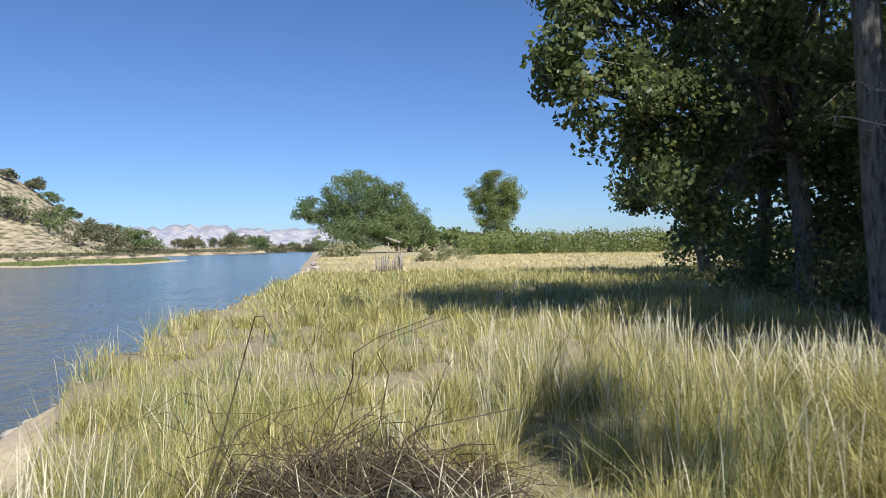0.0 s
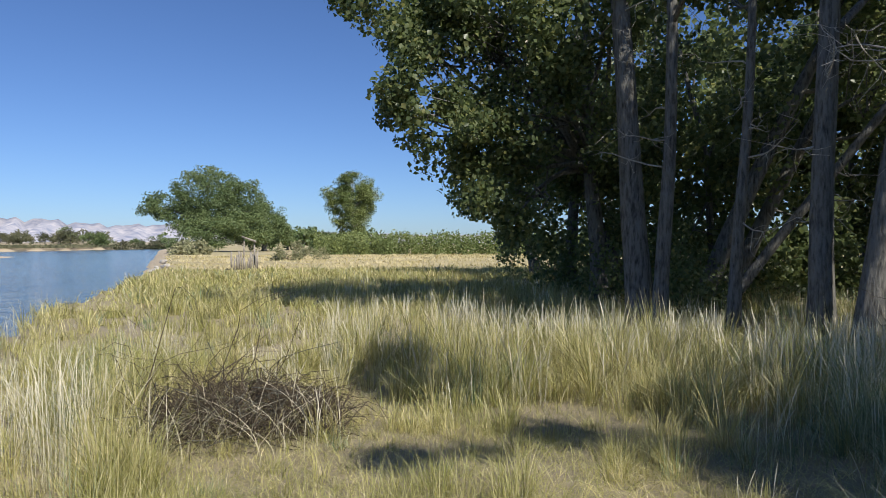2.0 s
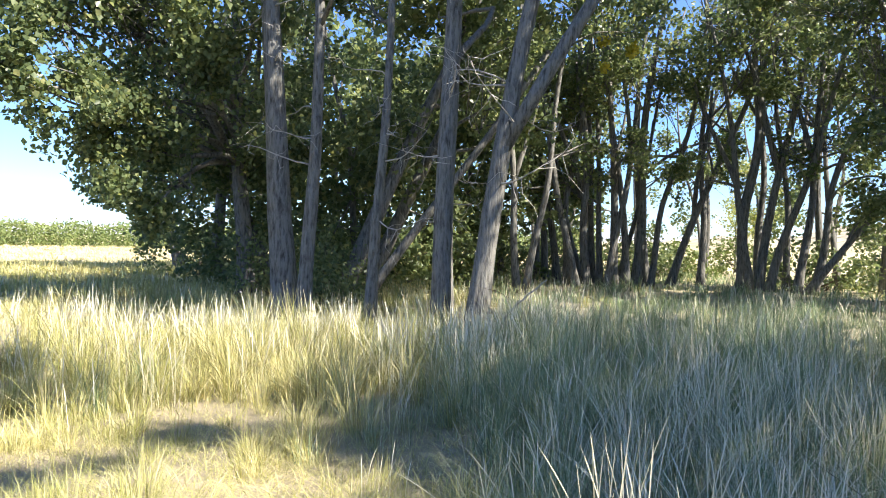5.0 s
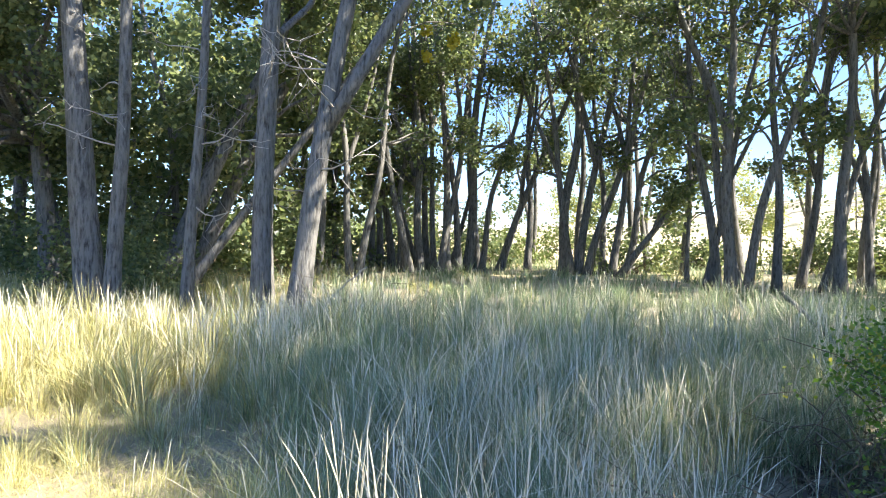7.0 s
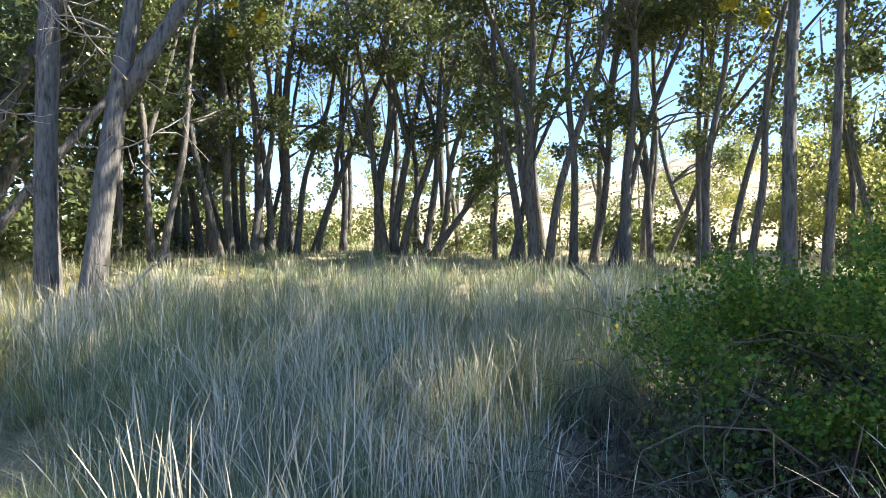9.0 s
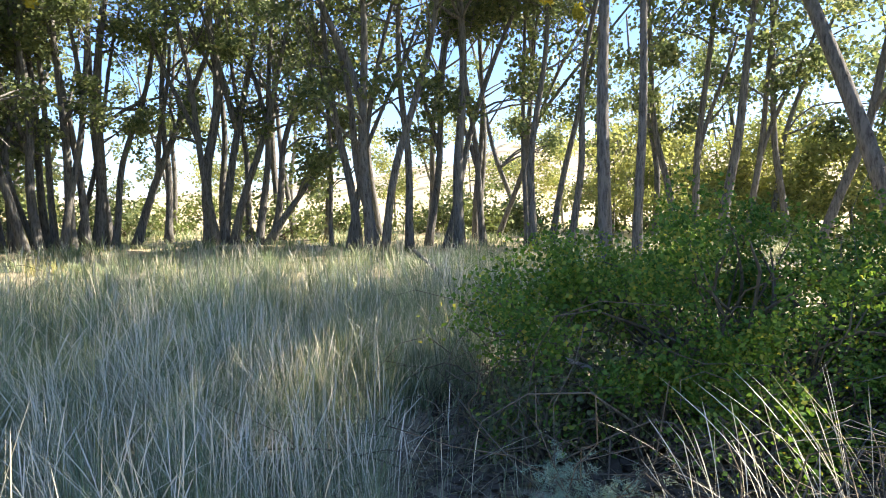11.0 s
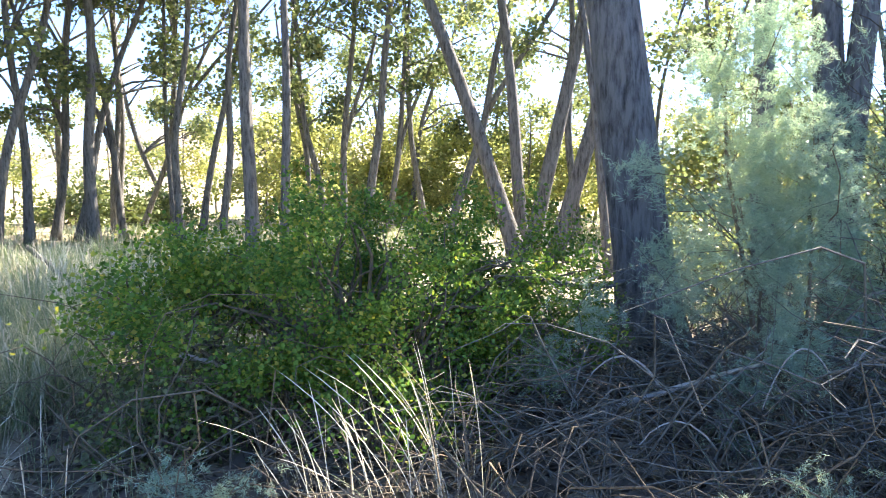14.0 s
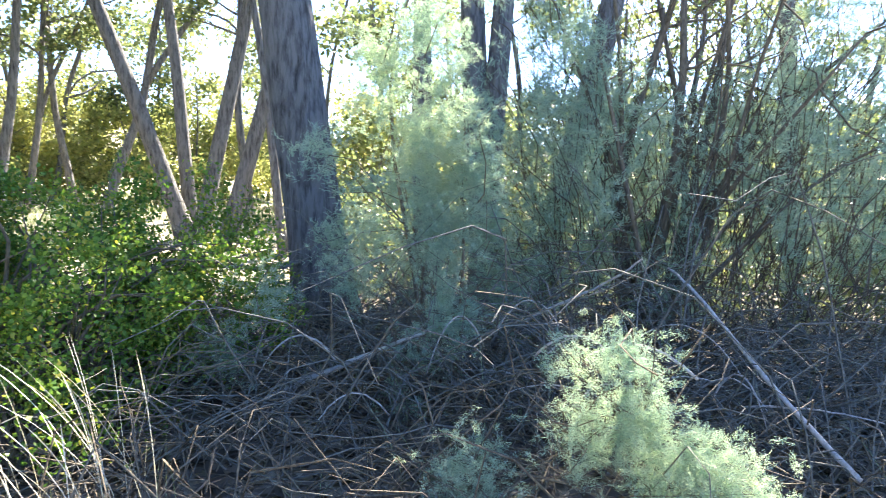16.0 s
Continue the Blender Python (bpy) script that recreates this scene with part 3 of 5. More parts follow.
STEMS_EAST = [(88, 22, .12, .10), (90.5, 14, .14, -.005), (92.9, 14.5, .105, .02), (94.5, 26, .12, -.04), (97.4, 24, .13, .056), (99.2, 22, .16, .13), (102.5, 28, .11, .24), (106, 22, .14, .30), (111.5, 15, .185, -.37), (111.9, 15.6, .155, -.10), (112.4, 15, .165, .22), (114.1, 13.5, .16, .32), (116.1, 22, .13, -.06), (118.6, 13, .085, -.126), (86.5, 24, .12, .2), (96, 25, .13, -.15), (101, 24, .12, .12), (104, 25, .13, -.1)]
STEMS = STEMS_WEST + STEMS_MIDDLE + STEMS_EAST
for k, (az, d, r, s) in enumerate(STEMS):
    high = rng.uniform(10, 12.5) if s < 0.6 else 5.0
    top = az + math.degrees(s * high * 0.7 / d)
    lb = [(top + rng.uniform(-2, 2), d + rng.uniform(-1, 1), min(8.35, high * rng.uniform(0.68, 0.78)) if az < 84 else high * rng.uniform(0.66, 0.76), 2.4, 1.35 if az < 84 else 2.1, 34 if az < 84 else 50), (top + rng.uniform(-3, 3), d + rng.uniform(0, 2), high * 0.93, 2.7, 1.6, 22 if d < 26 else 36)]
    if az < 84 and d > 20:
        lb = lb[:1]
    if az == 63.9:
        lb = [(67.0, 26, 2.7, 1.4, 1.2, 46), (69.0, 26, 4.2, 1.2, 0.8, 24)]
    if az in (59.6, 62.6):
        lb.append((az, 28.5, 9.8, 2.4, 1.5, 40))
    # unseen lobes at z 9 added to shade the grass near the walker
    if az == 111.9:
        lb += [(112.5, 10.7, 9, 2.0, 1.3, 50), (104.5, 10.9, 9, 1.7, 1.1, 46), (115.5, 9.8, 9, 1.0, 0.6, 28), (118.5, 9.3, 9, 0.9, 0.5, 26), (112.5, 9.4, 9, 0.8, 0.4, 22)]
    if az == 92.9:
        lb += [(96, 12.3, 9, 2.2, 1.3, 55), (102, 9.7, 9, 0.9, 0.4, 30), (93, 10.9, 9, 1.0, 0.4, 34)]
    if d > 16:
        for _ in range(1):
            lb.append((top + rng.choice([-1, 1]) * rng.uniform(1.5, 5) * 22 / d, d + rng.uniform(-1, 2), rng.uniform(3.6, 6.0), rng.uniform(0.7, 1.3), rng.uniform(0.5, 1.0), 11))
    fork = (rng.uniform(2.2, 4.6), s + rng.choice([-1, 1]) * rng.uniform(0.18, 0.5), r * 0.68, rng.uniform(3.5, 5.0)) if d > 16 and s < 0.6 and k % 3 == 1 else None
    tree(az, d, r, s * 0.8, high, lb, MID, 0.15, 30, 0.27, 8 if d > 15 else 12, bow=s * 0.3, fork=fork, limbs=5 if az < 84 else 8, turned=[(86.2, 13.6, 5.3, 0.12, 0.12, 6), (88.5, 13.6, 4.9, 0.14, 0.10, 5)] if az == 90.5 else (), group="stems of the grove", wave=rng.uniform(0.06, 0.22) if d > 16 else rng.uniform(0.02, 0.06))
# broad crowns that close the roof of the grove
for az in range(44, 88, 4):
    d = rng.uniform(23, 25)
    tree(az + 0.7, d + 5, 0.15, rng.normal(0, 0.06), 11.5, [(az, d, 9.8, 2.6, 1.2, 26), (az + 2, d + 4, 10.8, 2.8, 1.2, 12)], MID, 0.17, 30, 0.3, 7, limbs=7, group="stems of the grove", wave=0.12)
# near great trunks
# its crown is small unseen leaf clumps placed to cast meadow shadow spots
tree(122.0, 7.0, 0.29, -0.122, 7.5, [(87.8, 5.3, 9.0, 0.65, 0.2, 12), (91, 5.5, 9.0, 0.25, 0.2, 4), (98.8, 5.9, 9.2, 0.7, 0.2, 13), (113, 7.6, 9.0, 0.55, 0.2, 8), (108, 8.2, 9.0, 0.3, 0.2, 4), (122, 7.0, 9.2, 0.45, 0.2, 5)], "huge furrowed grey cottonwood trunk beside the brush", 0.15, 50, 0.17, seg=26, limbs=4, limb_r=0.1, taper=0.35, wave=0.03)
# these unseen high lobes are placed for the shade they cast on grass and brush
tree(130.1, 8.6, 0.15, -0.05, 8, [(131, 17, 9.5, 2.2, 1.8, 46), (123.8, 9.5, 8.5, 1.1, 0.6, 30), (133, 10.7, 8.5, 1.2, 0.6, 11), (119, 10.3, 8.5, 1.0, 0.6, 26), (128.8, 10.9, 9.0, 0.8, 0.4, 26), (133, 11.0, 9.2, 1.0, 0.4, 28), (127, 11.4, 9.3, 1.0, 0.4, 26), (125.8, 10.4, 9.0, 1.1, 0.4, 30), (130.5, 12.4, 9.2, 1.1, 0.4, 30), (127.5, 13.0, 9.2, 1.1, 0.4, 28)], "grey cottonwood trunk behind the tamarisk", 0.15, 40, 0.3, seg=14, limbs=8)
tree(135.0, 8.8, 0.20, -0.07, 8, [(134, 15.5, 9.0, 2.0, 1.4, 44)], "twin-stemmed cottonwood behind the tamarisk", 0.15, 40, 0.3, seg=14, fork=(0.9, 0.10, 0.15, 6), limbs=5)
tree(138.6, 9.8, 0.20, 0.24, 11, [(140.5, 13.8, 9, 1.0, 0.5, 34), (141, 14.9, 9.2, 1.2, 0.5, 40), (138, 15.6, 9.2, 1.4, 0.8, 40), (145, 15.6, 9.4, 1.5, 0.6, 60), (143, 17.6, 9.6, 1.6, 0.6, 60)], "cottonwood trunk leaning behind the tamarisk", 0.14, 40, 0.3, seg=14, limbs=5)
# added tree, nearly out of view, whose crown shades the tamarisk thicket
tree(157.0, 12.5, 0.17, -0.05, 10, [(152, 15.6, 9.4, 1.5, 0.6, 60), (156, 16, 9.4, 1.6, 0.6, 60), (150, 18, 9.8, 1.7, 0.6, 40), (155, 18.2, 9.8, 1.7, 0.6, 60)], "added dark cottonwood trunk behind the tamarisk thicket, its unseen crown shading it", 0.14, 40, 0.3, seg=12, limbs=6)
# rank behind
for az, d in ((44, 40), (48, 37), (52, 44), (57, 38), (61, 42), (66, 42), (71, 36), (78, 40), (84, 36), (90, 34), (95, 38), (100, 33), (105, 36), (110, 30), (115, 34), (121, 26), (126, 22), (131, 27), (137, 22), (143, 26), (149, 24), (155, 26), (161, 23), (167, 20)):
    high = rng.uniform(8, 11)
    lb = [(az, d, high * 0.78, 2.6, 1.9, 24 if az < 86 else 50), (az + rng.uniform(-3, 3), d - 1, high * rng.uniform(0.36, 0.5), 1.6, 1.1, 10 if az < 86 else 20), (az + rng.uniform(-3, 3), d + 1, high * 0.25, 1.3, 0.9, 12)]
    tree(az, d, rng.uniform(.09, .15), rng.normal(0, .12), high, lb, "cottonwood standing further back in the grove", 0.17, 27, 0.34, 7, limbs=7, group="back of the grove", wave=0.2)

# young growth at the back of the grove; sunlight coloured in below bearing 133
young = np.random.default_rng(11)
for az in np.concatenate([np.arange(88, 136, 2.6), np.arange(92, 134, 4.2), np.arange(136, 166, 4.0), (85, 81, 74, 60)]):
    az = float(az + young.uniform(-0.8, 0.8))
    d = young.uniform(27, 37) if 88 < az < 122 else young.uniform(20, 27) if az > 122 else young.uniform(42, 46)
    high = d * young.uniform(0.13, 0.20)
    tree(az, d, 0.06, young.normal(0, .1), high, [(az, d, high * 0.66, 1.9, high * 0.30, 46), (az + young.uniform(-2, 2), d - 1, high * 0.34, 1.7, high * 0.2, 30)], "young cottonwood with sunlit-toned or plain leaves at the back of the grove", 0.13, 42, 0.34, 6, limbs=4,
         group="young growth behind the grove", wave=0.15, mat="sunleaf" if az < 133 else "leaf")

# ================= far things across the meadow =================
tree(-10.2, 168, 0.7, 0.0, 15, [(-9.9, 168, 12.0, 8.6, 6.4, 330), (-7.6, 168, 10.6, 5.6, 5.2, 130), (-13.5, 166, 9.8, 3.6, 2.8, 70), (-12.0, 166, 7.6, 4.6, 3.4, 90), (-9.6, 163, 4.4, 9.6, 3.4, 210), (-6.9, 166, 5.2, 6.0, 4.2, 150), (-9.0, 166, 8.0, 8.0, 4.0, 120)],
     "great domed green cottonwood on the river bank", 0.36, 52, 0.78, mat="far_leaf", limbs=16)
tree(-6.0, 172, 0.6, 0.05, 10, [(-5.9, 172, 6.8, 4.8, 4.4, 130), (-4.8, 176, 4.0, 3.4, 3.2, 80), (-6.2, 172, 3.6, 4.6, 2.6, 90)], "smaller dark cottonwood beside the dome", 0.36, 50, 0.72, mat="far_leaf", limbs=9)
tree(0.9, 124, 0.35, 0.0, 13, [(0.95, 124, 11.4, 3.4, 2.4, 110), (-0.2, 124, 9.6, 2.6, 1.9, 60), (2.1, 124, 9.6, 2.6, 2.0, 60), (0.95, 124, 8.2, 4.4, 2.4, 130), (0.9, 124, 5.6, 3.8, 1.9, 90), (1.0, 124, 3.6, 3.0, 1.3, 40)], "lone airy cottonwood with pale limbs on the meadow", 0.26, 42, 0.50,
     mat="willow", bark="far_bark", limbs=30, taper=0.8, limb_r=0.7)
for az, d, h in ((-4.2, 190, 5.5), (-3.0, 185, 5.2), (-1.9, 188, 4.6), (-0.6, 195, 4.4)):
    tree(az, d, 0.25, 0, h, [(az, d, h * 0.62, 4.0, h * 0.42, 60)], "rounded distant tree at the meadow's end", 0.8, 12, 0.9, mat="far_leaf", limbs=5, group="distant trees")
# far bank
far_rng = np.random.default_rng(3)
for k in range(64):
    if k > 45:
        az, d, h = far_rng.uniform(-37, -26), far_rng.uniform(470, 560), far_rng.uniform(6, 11)
    elif k < 16:
        az, d, h = far_rng.uniform(-38, -24.5), far_rng.uniform(395, 470), far_rng.uniform(9, 17)
    else:
        az, d, h = far_rng.uniform(-24, -13), far_rng.uniform(560, 720), far_rng.uniform(6, 15)
    rh = h * far_rng.uniform(0.45, 0.75)
    tree(az, d, 0.35, 0, h * 0.8, [(az, d, h * 0.55, rh, h * 0.36, 30), (az + 0.4, d, h * 0.3, rh * 0.9, h * 0.2, 12)], "dusty green tree on the far river bank", 1.05, 17, 1.25, mat="dusty" if k % 3 else "far_leaf", limbs=1, group="trees of the far bank")


def bank_brush():
    """Low scrub and sedge along the far waterline and on the islet."""
    bag = Bag()
    n = 9000
    y = rng.uniform(150, 660, n)
    x = np.interp(y, FAR_Y, FAR_X) - 3 * np.sin(y * 0.05) - rng.gamma(1.3, 7, n)
    blades(bag, np.stack([x, y, height(x, y) - 0.2], -1), rng.uniform(0.5, 1.8, n), rng.uniform(1.0, 2.2, n), rng.uniform(0, 0.5, n), 2)
    tagged(part("bank_scrub", bag, M["dusty"]), "low dusty scrub along the far waterline", "scrub", kind="stuff")
    bag = Bag()
    n = 7000
    az, d = rng.uniform(-40, -22.5, n), rng.uniform(185, 285, n)
    x, y = d * np.sin(np.radians(az)), d * np.cos(np.radians(az))
    z = height(x, y)
    ok = z > -1.6
    blades(bag, np.stack([x, y, z], -1)[ok], rng.uniform(0.4, 0.9, ok.sum()), np.full(ok.sum(), 0.5), rng.uniform(0, 0.6, ok.sum()), 2)
    tagged(part("islet_sedge", bag, M["willow"]), "green and tan sedge on the river islet", "grass", kind="stuff")


bank_brush()


def thicket():
    """A belt of young willows along the end of the meadow."""
    bag = Bag()
    n = 40000
    az = rng.uniform(-2.2, 48, n)
    d = 102 + 18 * rng.uniform(0, 1, n) ** 1.4 - 0.25 * np.clip(az, 0, 30) + 2 * np.sin(az * 3)
    x, y = d * np.sin(np.radians(az)), d * np.cos(np.radians(az))
    top = 2.7 + 0.25 * np.sin(az * 1.7) + 0.15 * np.sin(az * 6.3) + 0.03 * (d - 100)
    leaves(bag, np.stack([x, y, height(x, y) + rng.uniform(0.02, 1.0, n) * top * (1 + 0.1 * rng.normal(0, 1, n))], -1), 0.33, -0.3, 0.4)
    tagged(part("willow_thicket", bag, M["willow"]), "even belt of young green willows along the meadow's end", "thicket", kind="stuff")


thicket()


def shrub(az, d, rx, h, n, leaf, mat, label, category="shrub", name="shrub", per=20, stems=18, sigma=0.12, group="", wide=0.45, hollow=0.0):
    x, y = P(az, d)
    z = on_ground(x, y)
    base = root(name, (x, y, z), label, category, group)
    bag = Bag()
    p = unit(rng.normal(0, 1, (n, 3))) * rng.uniform(0.2, 1, (n, 1)) ** 0.4
    if n > 150:
        c = p[: n // 13]
        p = c[rng.integers(0, len(c), n)] + ball(n, 0.16)
    p[:, 2] = abs(p[:, 2])
    p *= 1 + (0.3 if n > 150 else 0.2) * np.sin(p[:, :1] * 5 + az)
    p *= np.array([rx, rx, h * 0.92])
    p[:, 2] = p[:, 2] * (1 - hollow) + 0.08 + hollow * h * 0.9
    for c in p[:stems]:
        tube(bag, bend(rng.normal(0, 0.12 * rx, 3) * np.array([1, 1, 0]), c, 6, -0.1, 0.06), np.linspace(0.012 + rx * 0.006, 0.003, 6), 5)
    part("branchwork", bag, M["stem"], base)
    bag = Bag()
    leaves(bag, np.repeat(p, per, 0) + ball(n * per, sigma * 1.8), leaf, 0.2, wide)
    part("foliage", bag, M[mat], base)
    return base


shrub(-3.7, 72, 2.6, 2.0, 160, 0.16, "sage", "grey-green sage bush on the dry meadow", per=16, sigma=0.25)
shrub(2.6, 112, 4.2, 3.2, 110, 0.45, "far_leaf", "low green shrub at the foot of the lone tree", per=14, sigma=0.4)
shrub(-0.8, 116, 3.2, 2.6, 90, 0.45, "far_leaf", "low green shrub at the foot of the lone tree", per=14, sigma=0.4)
shrub(-12.0, 120, 2.2, 2.4, 70, 0.4, "sage", "pale sage bush on the river bank", per=14, sigma=0.3)
shrub(-10.6, 118, 1.8, 2.0, 60, 0.4, "sage", "pale sage bush on the river bank", per=14, sigma=0.3)
UNDERGROWTH_A = [(55, 36, 2.2, 1.8, "willow"), (60, 41, 2.4, 2.2, "willow"), (70, 34, 1.6, 1.5, "leaf"), (77, 34, 2.0, 1.7, "willow"), (81, 31, 1.9, 1.6, "willow"), (94, 31, 2.2, 2.0, "willow"), (101, 31, 2.0, 1.7, "willow"), (106, 30, 2.4, 2.4, "willow"), (112, 27, 2.0, 2.0, "willow"), (43, 30, 1.8, 1.6, "leaf"), (36.5, 24, 1.5, 1.8, "leaf"), (27, 19, 1.6, 1.7, "leaf"), (26.8, 15.8, 0.9, 1.2, "leaf"), (24, 19, 1.6, 1.8, "leaf"), (25.4, 26, 2.2, 3.4, "leaf"), (27.8, 29, 2.4, 3.6, "leaf"), (31, 22, 1.7, 1.9, "leaf"), (34, 25, 1.8, 2.1, "leaf")]
UNDERGROWTH_B = [(39.5, 27, 2.0, 2.2, "leaf"), (46, 33, 2.2, 2.4, "leaf"), (50, 36, 2.3, 2.2, "leaf"), (53, 33, 1.8, 1.7, "leaf"), (79, 33, 2.0, 2.0, "leaf"), (83.5, 32, 1.8, 1.8, "leaf"), (20.5, 23, 2.4, 2.4, "leaf"), (17.5, 30, 2.6, 2.6, "leaf"), (64.5, 29, 2.2, 2.3, "leaf"), (127, 14, 1.9, 2.4, "leaf"), (133, 15, 2.0, 2.8, "leaf"), (139, 13, 2.0, 3.0, "leaf"), (145, 13.5, 2.0, 3.2, "leaf"), (150, 13, 2.2, 3.2, "leaf"), (155, 13, 2.0, 3.0, "leaf"), (160, 13, 2.0, 2.6, "leaf")]
UNDERGROWTH_D = [(125, 9.6, 0.9, 1.2, "leaf"), (129.5, 10.2, 1.1, 1.5, "leaf"), (135, 9.8, 1.1, 1.6, "leaf"), (141, 9.4, 1.2, 1.6, "leaf"), (147, 9.6, 1.2, 1.5, "leaf"), (153, 9.2, 1.2, 1.5, "leaf"), (159, 9.0, 1.2, 1.4, "leaf"), (165, 8.6, 1.1, 1.3, "leaf")]
for az, d, rx, h, m in UNDERGROWTH_D + UNDERGROWTH_A + UNDERGROWTH_B:
    shrub(az, d, rx, h, 80, 0.15 if d > 20 else 0.065 if d < 10.5 else 0.10, m, {"willow": "light green undergrowth shrub in the grove", "leaf": "dark green undergrowth shrub in shade"}[m],
          per=22, sigma=0.2, group="undergrowth of the grove")


def box(bag, c, size, turn=0.0):
    """A board with slightly eased ends."""
    x, y, z = np.array(size) / 2
    v = np.array([(sx * x, sy * y, sz * z) for sz in (-1, 1) for sy in (-1, 1) for sx in (-1, 1)], float)
    v[:, 0] *= 1 - 0.03 * (v[:, 2] > 0)
    ca, sa = math.cos(turn), math.sin(turn)
    v = np.stack([v[:, 0] * ca - v[:, 1] * sa, v[:, 0] * sa + v[:, 1] * ca, v[:, 2]], -1) + np.array(c)
    bag.add(v, [np.array([(0, 2, 3, 1), (4, 5, 7, 6), (0, 1, 5, 4), (2, 6, 7, 3), (0, 4, 6, 2), (1, 3, 7, 5)])])


def blind(az, d):
    """A weathered board hut, open above, with a slanting roof on posts."""
    x, y = P(az, d)
    z = on_ground(x, y)
    hut = root("wooden_blind", (x, y, z), "weathered grey board hunting blind with a slanting roof", "hut")
    turn = -radians(az)
    ca, sa = math.cos(turn), math.sin(turn)

    def put(name, cx, cy, cz, size, extra=0.0):
        b = Bag()
        box(b, (cx * ca - cy * sa, cx * sa + cy * ca, cz), size, turn + extra)
        part(name, b, M["board"], hut)

    def lean_plank(cx, cy, w, h, extra, tilt):
        b = Bag()
        box(b, (0, 0, h / 2 - 0.03), (w, 0.03, h), 0.0)
        v = b.v[0]
        v[:, 0] += tilt * v[:, 2]
        q = turn + extra
        px, py = cx * ca - cy * sa, cx * sa + cy * ca
        b.v[0] = np.stack([v[:, 0] * math.cos(q) - v[:, 1] * math.sin(q) + px, v[:, 0] * math.sin(q) + v[:, 1] * math.cos(q) + py, v[:, 2]], -1)
        part("plank", b, M["board"], hut)

    u = -0.76
    while u < 0.74:
        w = rng.uniform(0.08, 0.19)
        lean_plank(u + w / 2, -0.55, w, 1.05 + rng.uniform(-0.3, 0.14), 0.0, rng.normal(0, 0.05))
        u += w + rng.uniform(0.01, 0.07)
    for side in (-0.74, 0.76):
        for k in range(6):
            lean_plank(side, -0.46 + k * 0.18, rng.uniform(0.09, 0.17), 1.08 + rng.uniform(-0.25, 0.12), math.pi / 2, rng.normal(0, 0.04))
    for px, py, h in ((-0.78, -0.5, 1.12), (0.79, -0.5, 1.22), (-0.02, 0.5, 1.98), (0.60, 0.5, 1.78), (-0.02, -0.3, 1.98), (0.60, -0.3, 1.78)):
        put("post", px, py, h / 2 - 0.05, (0.085, 0.085, h))
    b = Bag()
    tops = []
    for q, (px, py, pz) in enumerate(((-0.16, -0.5, 1.98), (0.72, -0.5, 1.66), (0.72, 0.75, 1.66), (-0.16, 0.75, 1.98))):
        tops.append((px * ca - py * sa, px * sa + py * ca, pz))
    v = np.array(tops + [(p[0], p[1], p[2] + 0.13) for p in tops])
    b.add(v, [np.array([(3, 2, 1, 0), (4, 5, 6, 7), (0, 1, 5, 4), (1, 2, 6, 5), (2, 3, 7, 6), (3, 0, 4, 7)])])
    part("roof", b, M["board"], hut, "slanting board roof")


blind(-7.5, 46)


def boulder(x, y, size, label, group):
    bag = Bag()
    n, m = 8, 6
    th, ph = np.meshgrid(np.linspace(0, np.pi, m), np.linspace(0, 2 * np.pi, n, endpoint=False), indexing="ij")
    v = np.stack([np.sin(th) * np.cos(ph), np.sin(th) * np.sin(ph), np.cos(th)], -1) * (1 + rng.normal(0, 0.12, (m, n, 1)))
    v[0], v[-1] = v[0].mean(0), v[-1].mean(0)
    i = np.arange(m - 1)[:, None] * n
    j = np.arange(n)[None]
    bag.add(v * np.array([size, size * rng.uniform(0.6, 1), size * 0.55]), [np.stack([i + j, i + n + j, i + n + (j + 1) % n, i + (j + 1) % n], -1).reshape(-1, 4)])
    ob = part("boulder", bag, M["stone"])
    ob.location = (x, y, on_ground(x, y) + size * 0.15)
    tagged(ob, label, "boulder", group)


for k in range(70):
    yy = rng.uniform(46, 76)
    dx = rng.uniform(0.0, 2.6)
    boulder(float(np.interp(yy, BANK_Y, BANK_X)) - dx, yy, rng.uniform(0.12, 0.42), "pale broken riprap boulder on the river bank", "riprap on the bank")
for k in range(60):
    yy = rng.uniform(8, 22)
    boulder(float(np.interp(yy, BANK_Y, BANK_X)) - rng.uniform(2.0, 3.4), yy, rng.uniform(0.06, 0.2), "small grey stone at the water's edge", "stones at the water")


def bank_pebbles():
    """Clods and pebbles on the sandy slope and along the waterline."""
    bag = Bag()
    base = np.array([(1, 0, 0), (0, 1, 0), (-1, 0, 0), (0, -1, 0), (0, 0, 0.8), (0, 0, -0.8)])
    tri = np.array([(0, 1, 4), (1, 2, 4), (2, 3, 4), (3, 0, 4), (1, 0, 5), (2, 1, 5), (3, 2, 5), (0, 3, 5)])
    for k in range(420):
        y = rng.uniform(2.6, 13)
        lip = float(np.interp(y, BANK_Y, BANK_X))
        x = lip - (rng.gamma(2, 0.5) if k % 3 == 0 else rng.uniform(2.0, 3.4))
        s = rng.uniform(0.01, 0.036)
        a = rng.uniform(0, 6.3)
        v = base * s * rng.uniform(0.6, 1.3, (6, 3))
        v = np.stack([v[:, 0] * math.cos(a) - v[:, 1] * math.sin(a), v[:, 0] * math.sin(a) + v[:, 1] * math.cos(a), v[:, 2]], -1)
        bag.add(v + np.array([x, y, on_ground(x, y) + s * 0.2]), [tri])
    tagged(part("bank_pebbles", bag, M["stone"]), "pale pebbles and clods on the sandy river bank", "pebbles", kind="stuff")


bank_pebbles()

# ================= near things =================


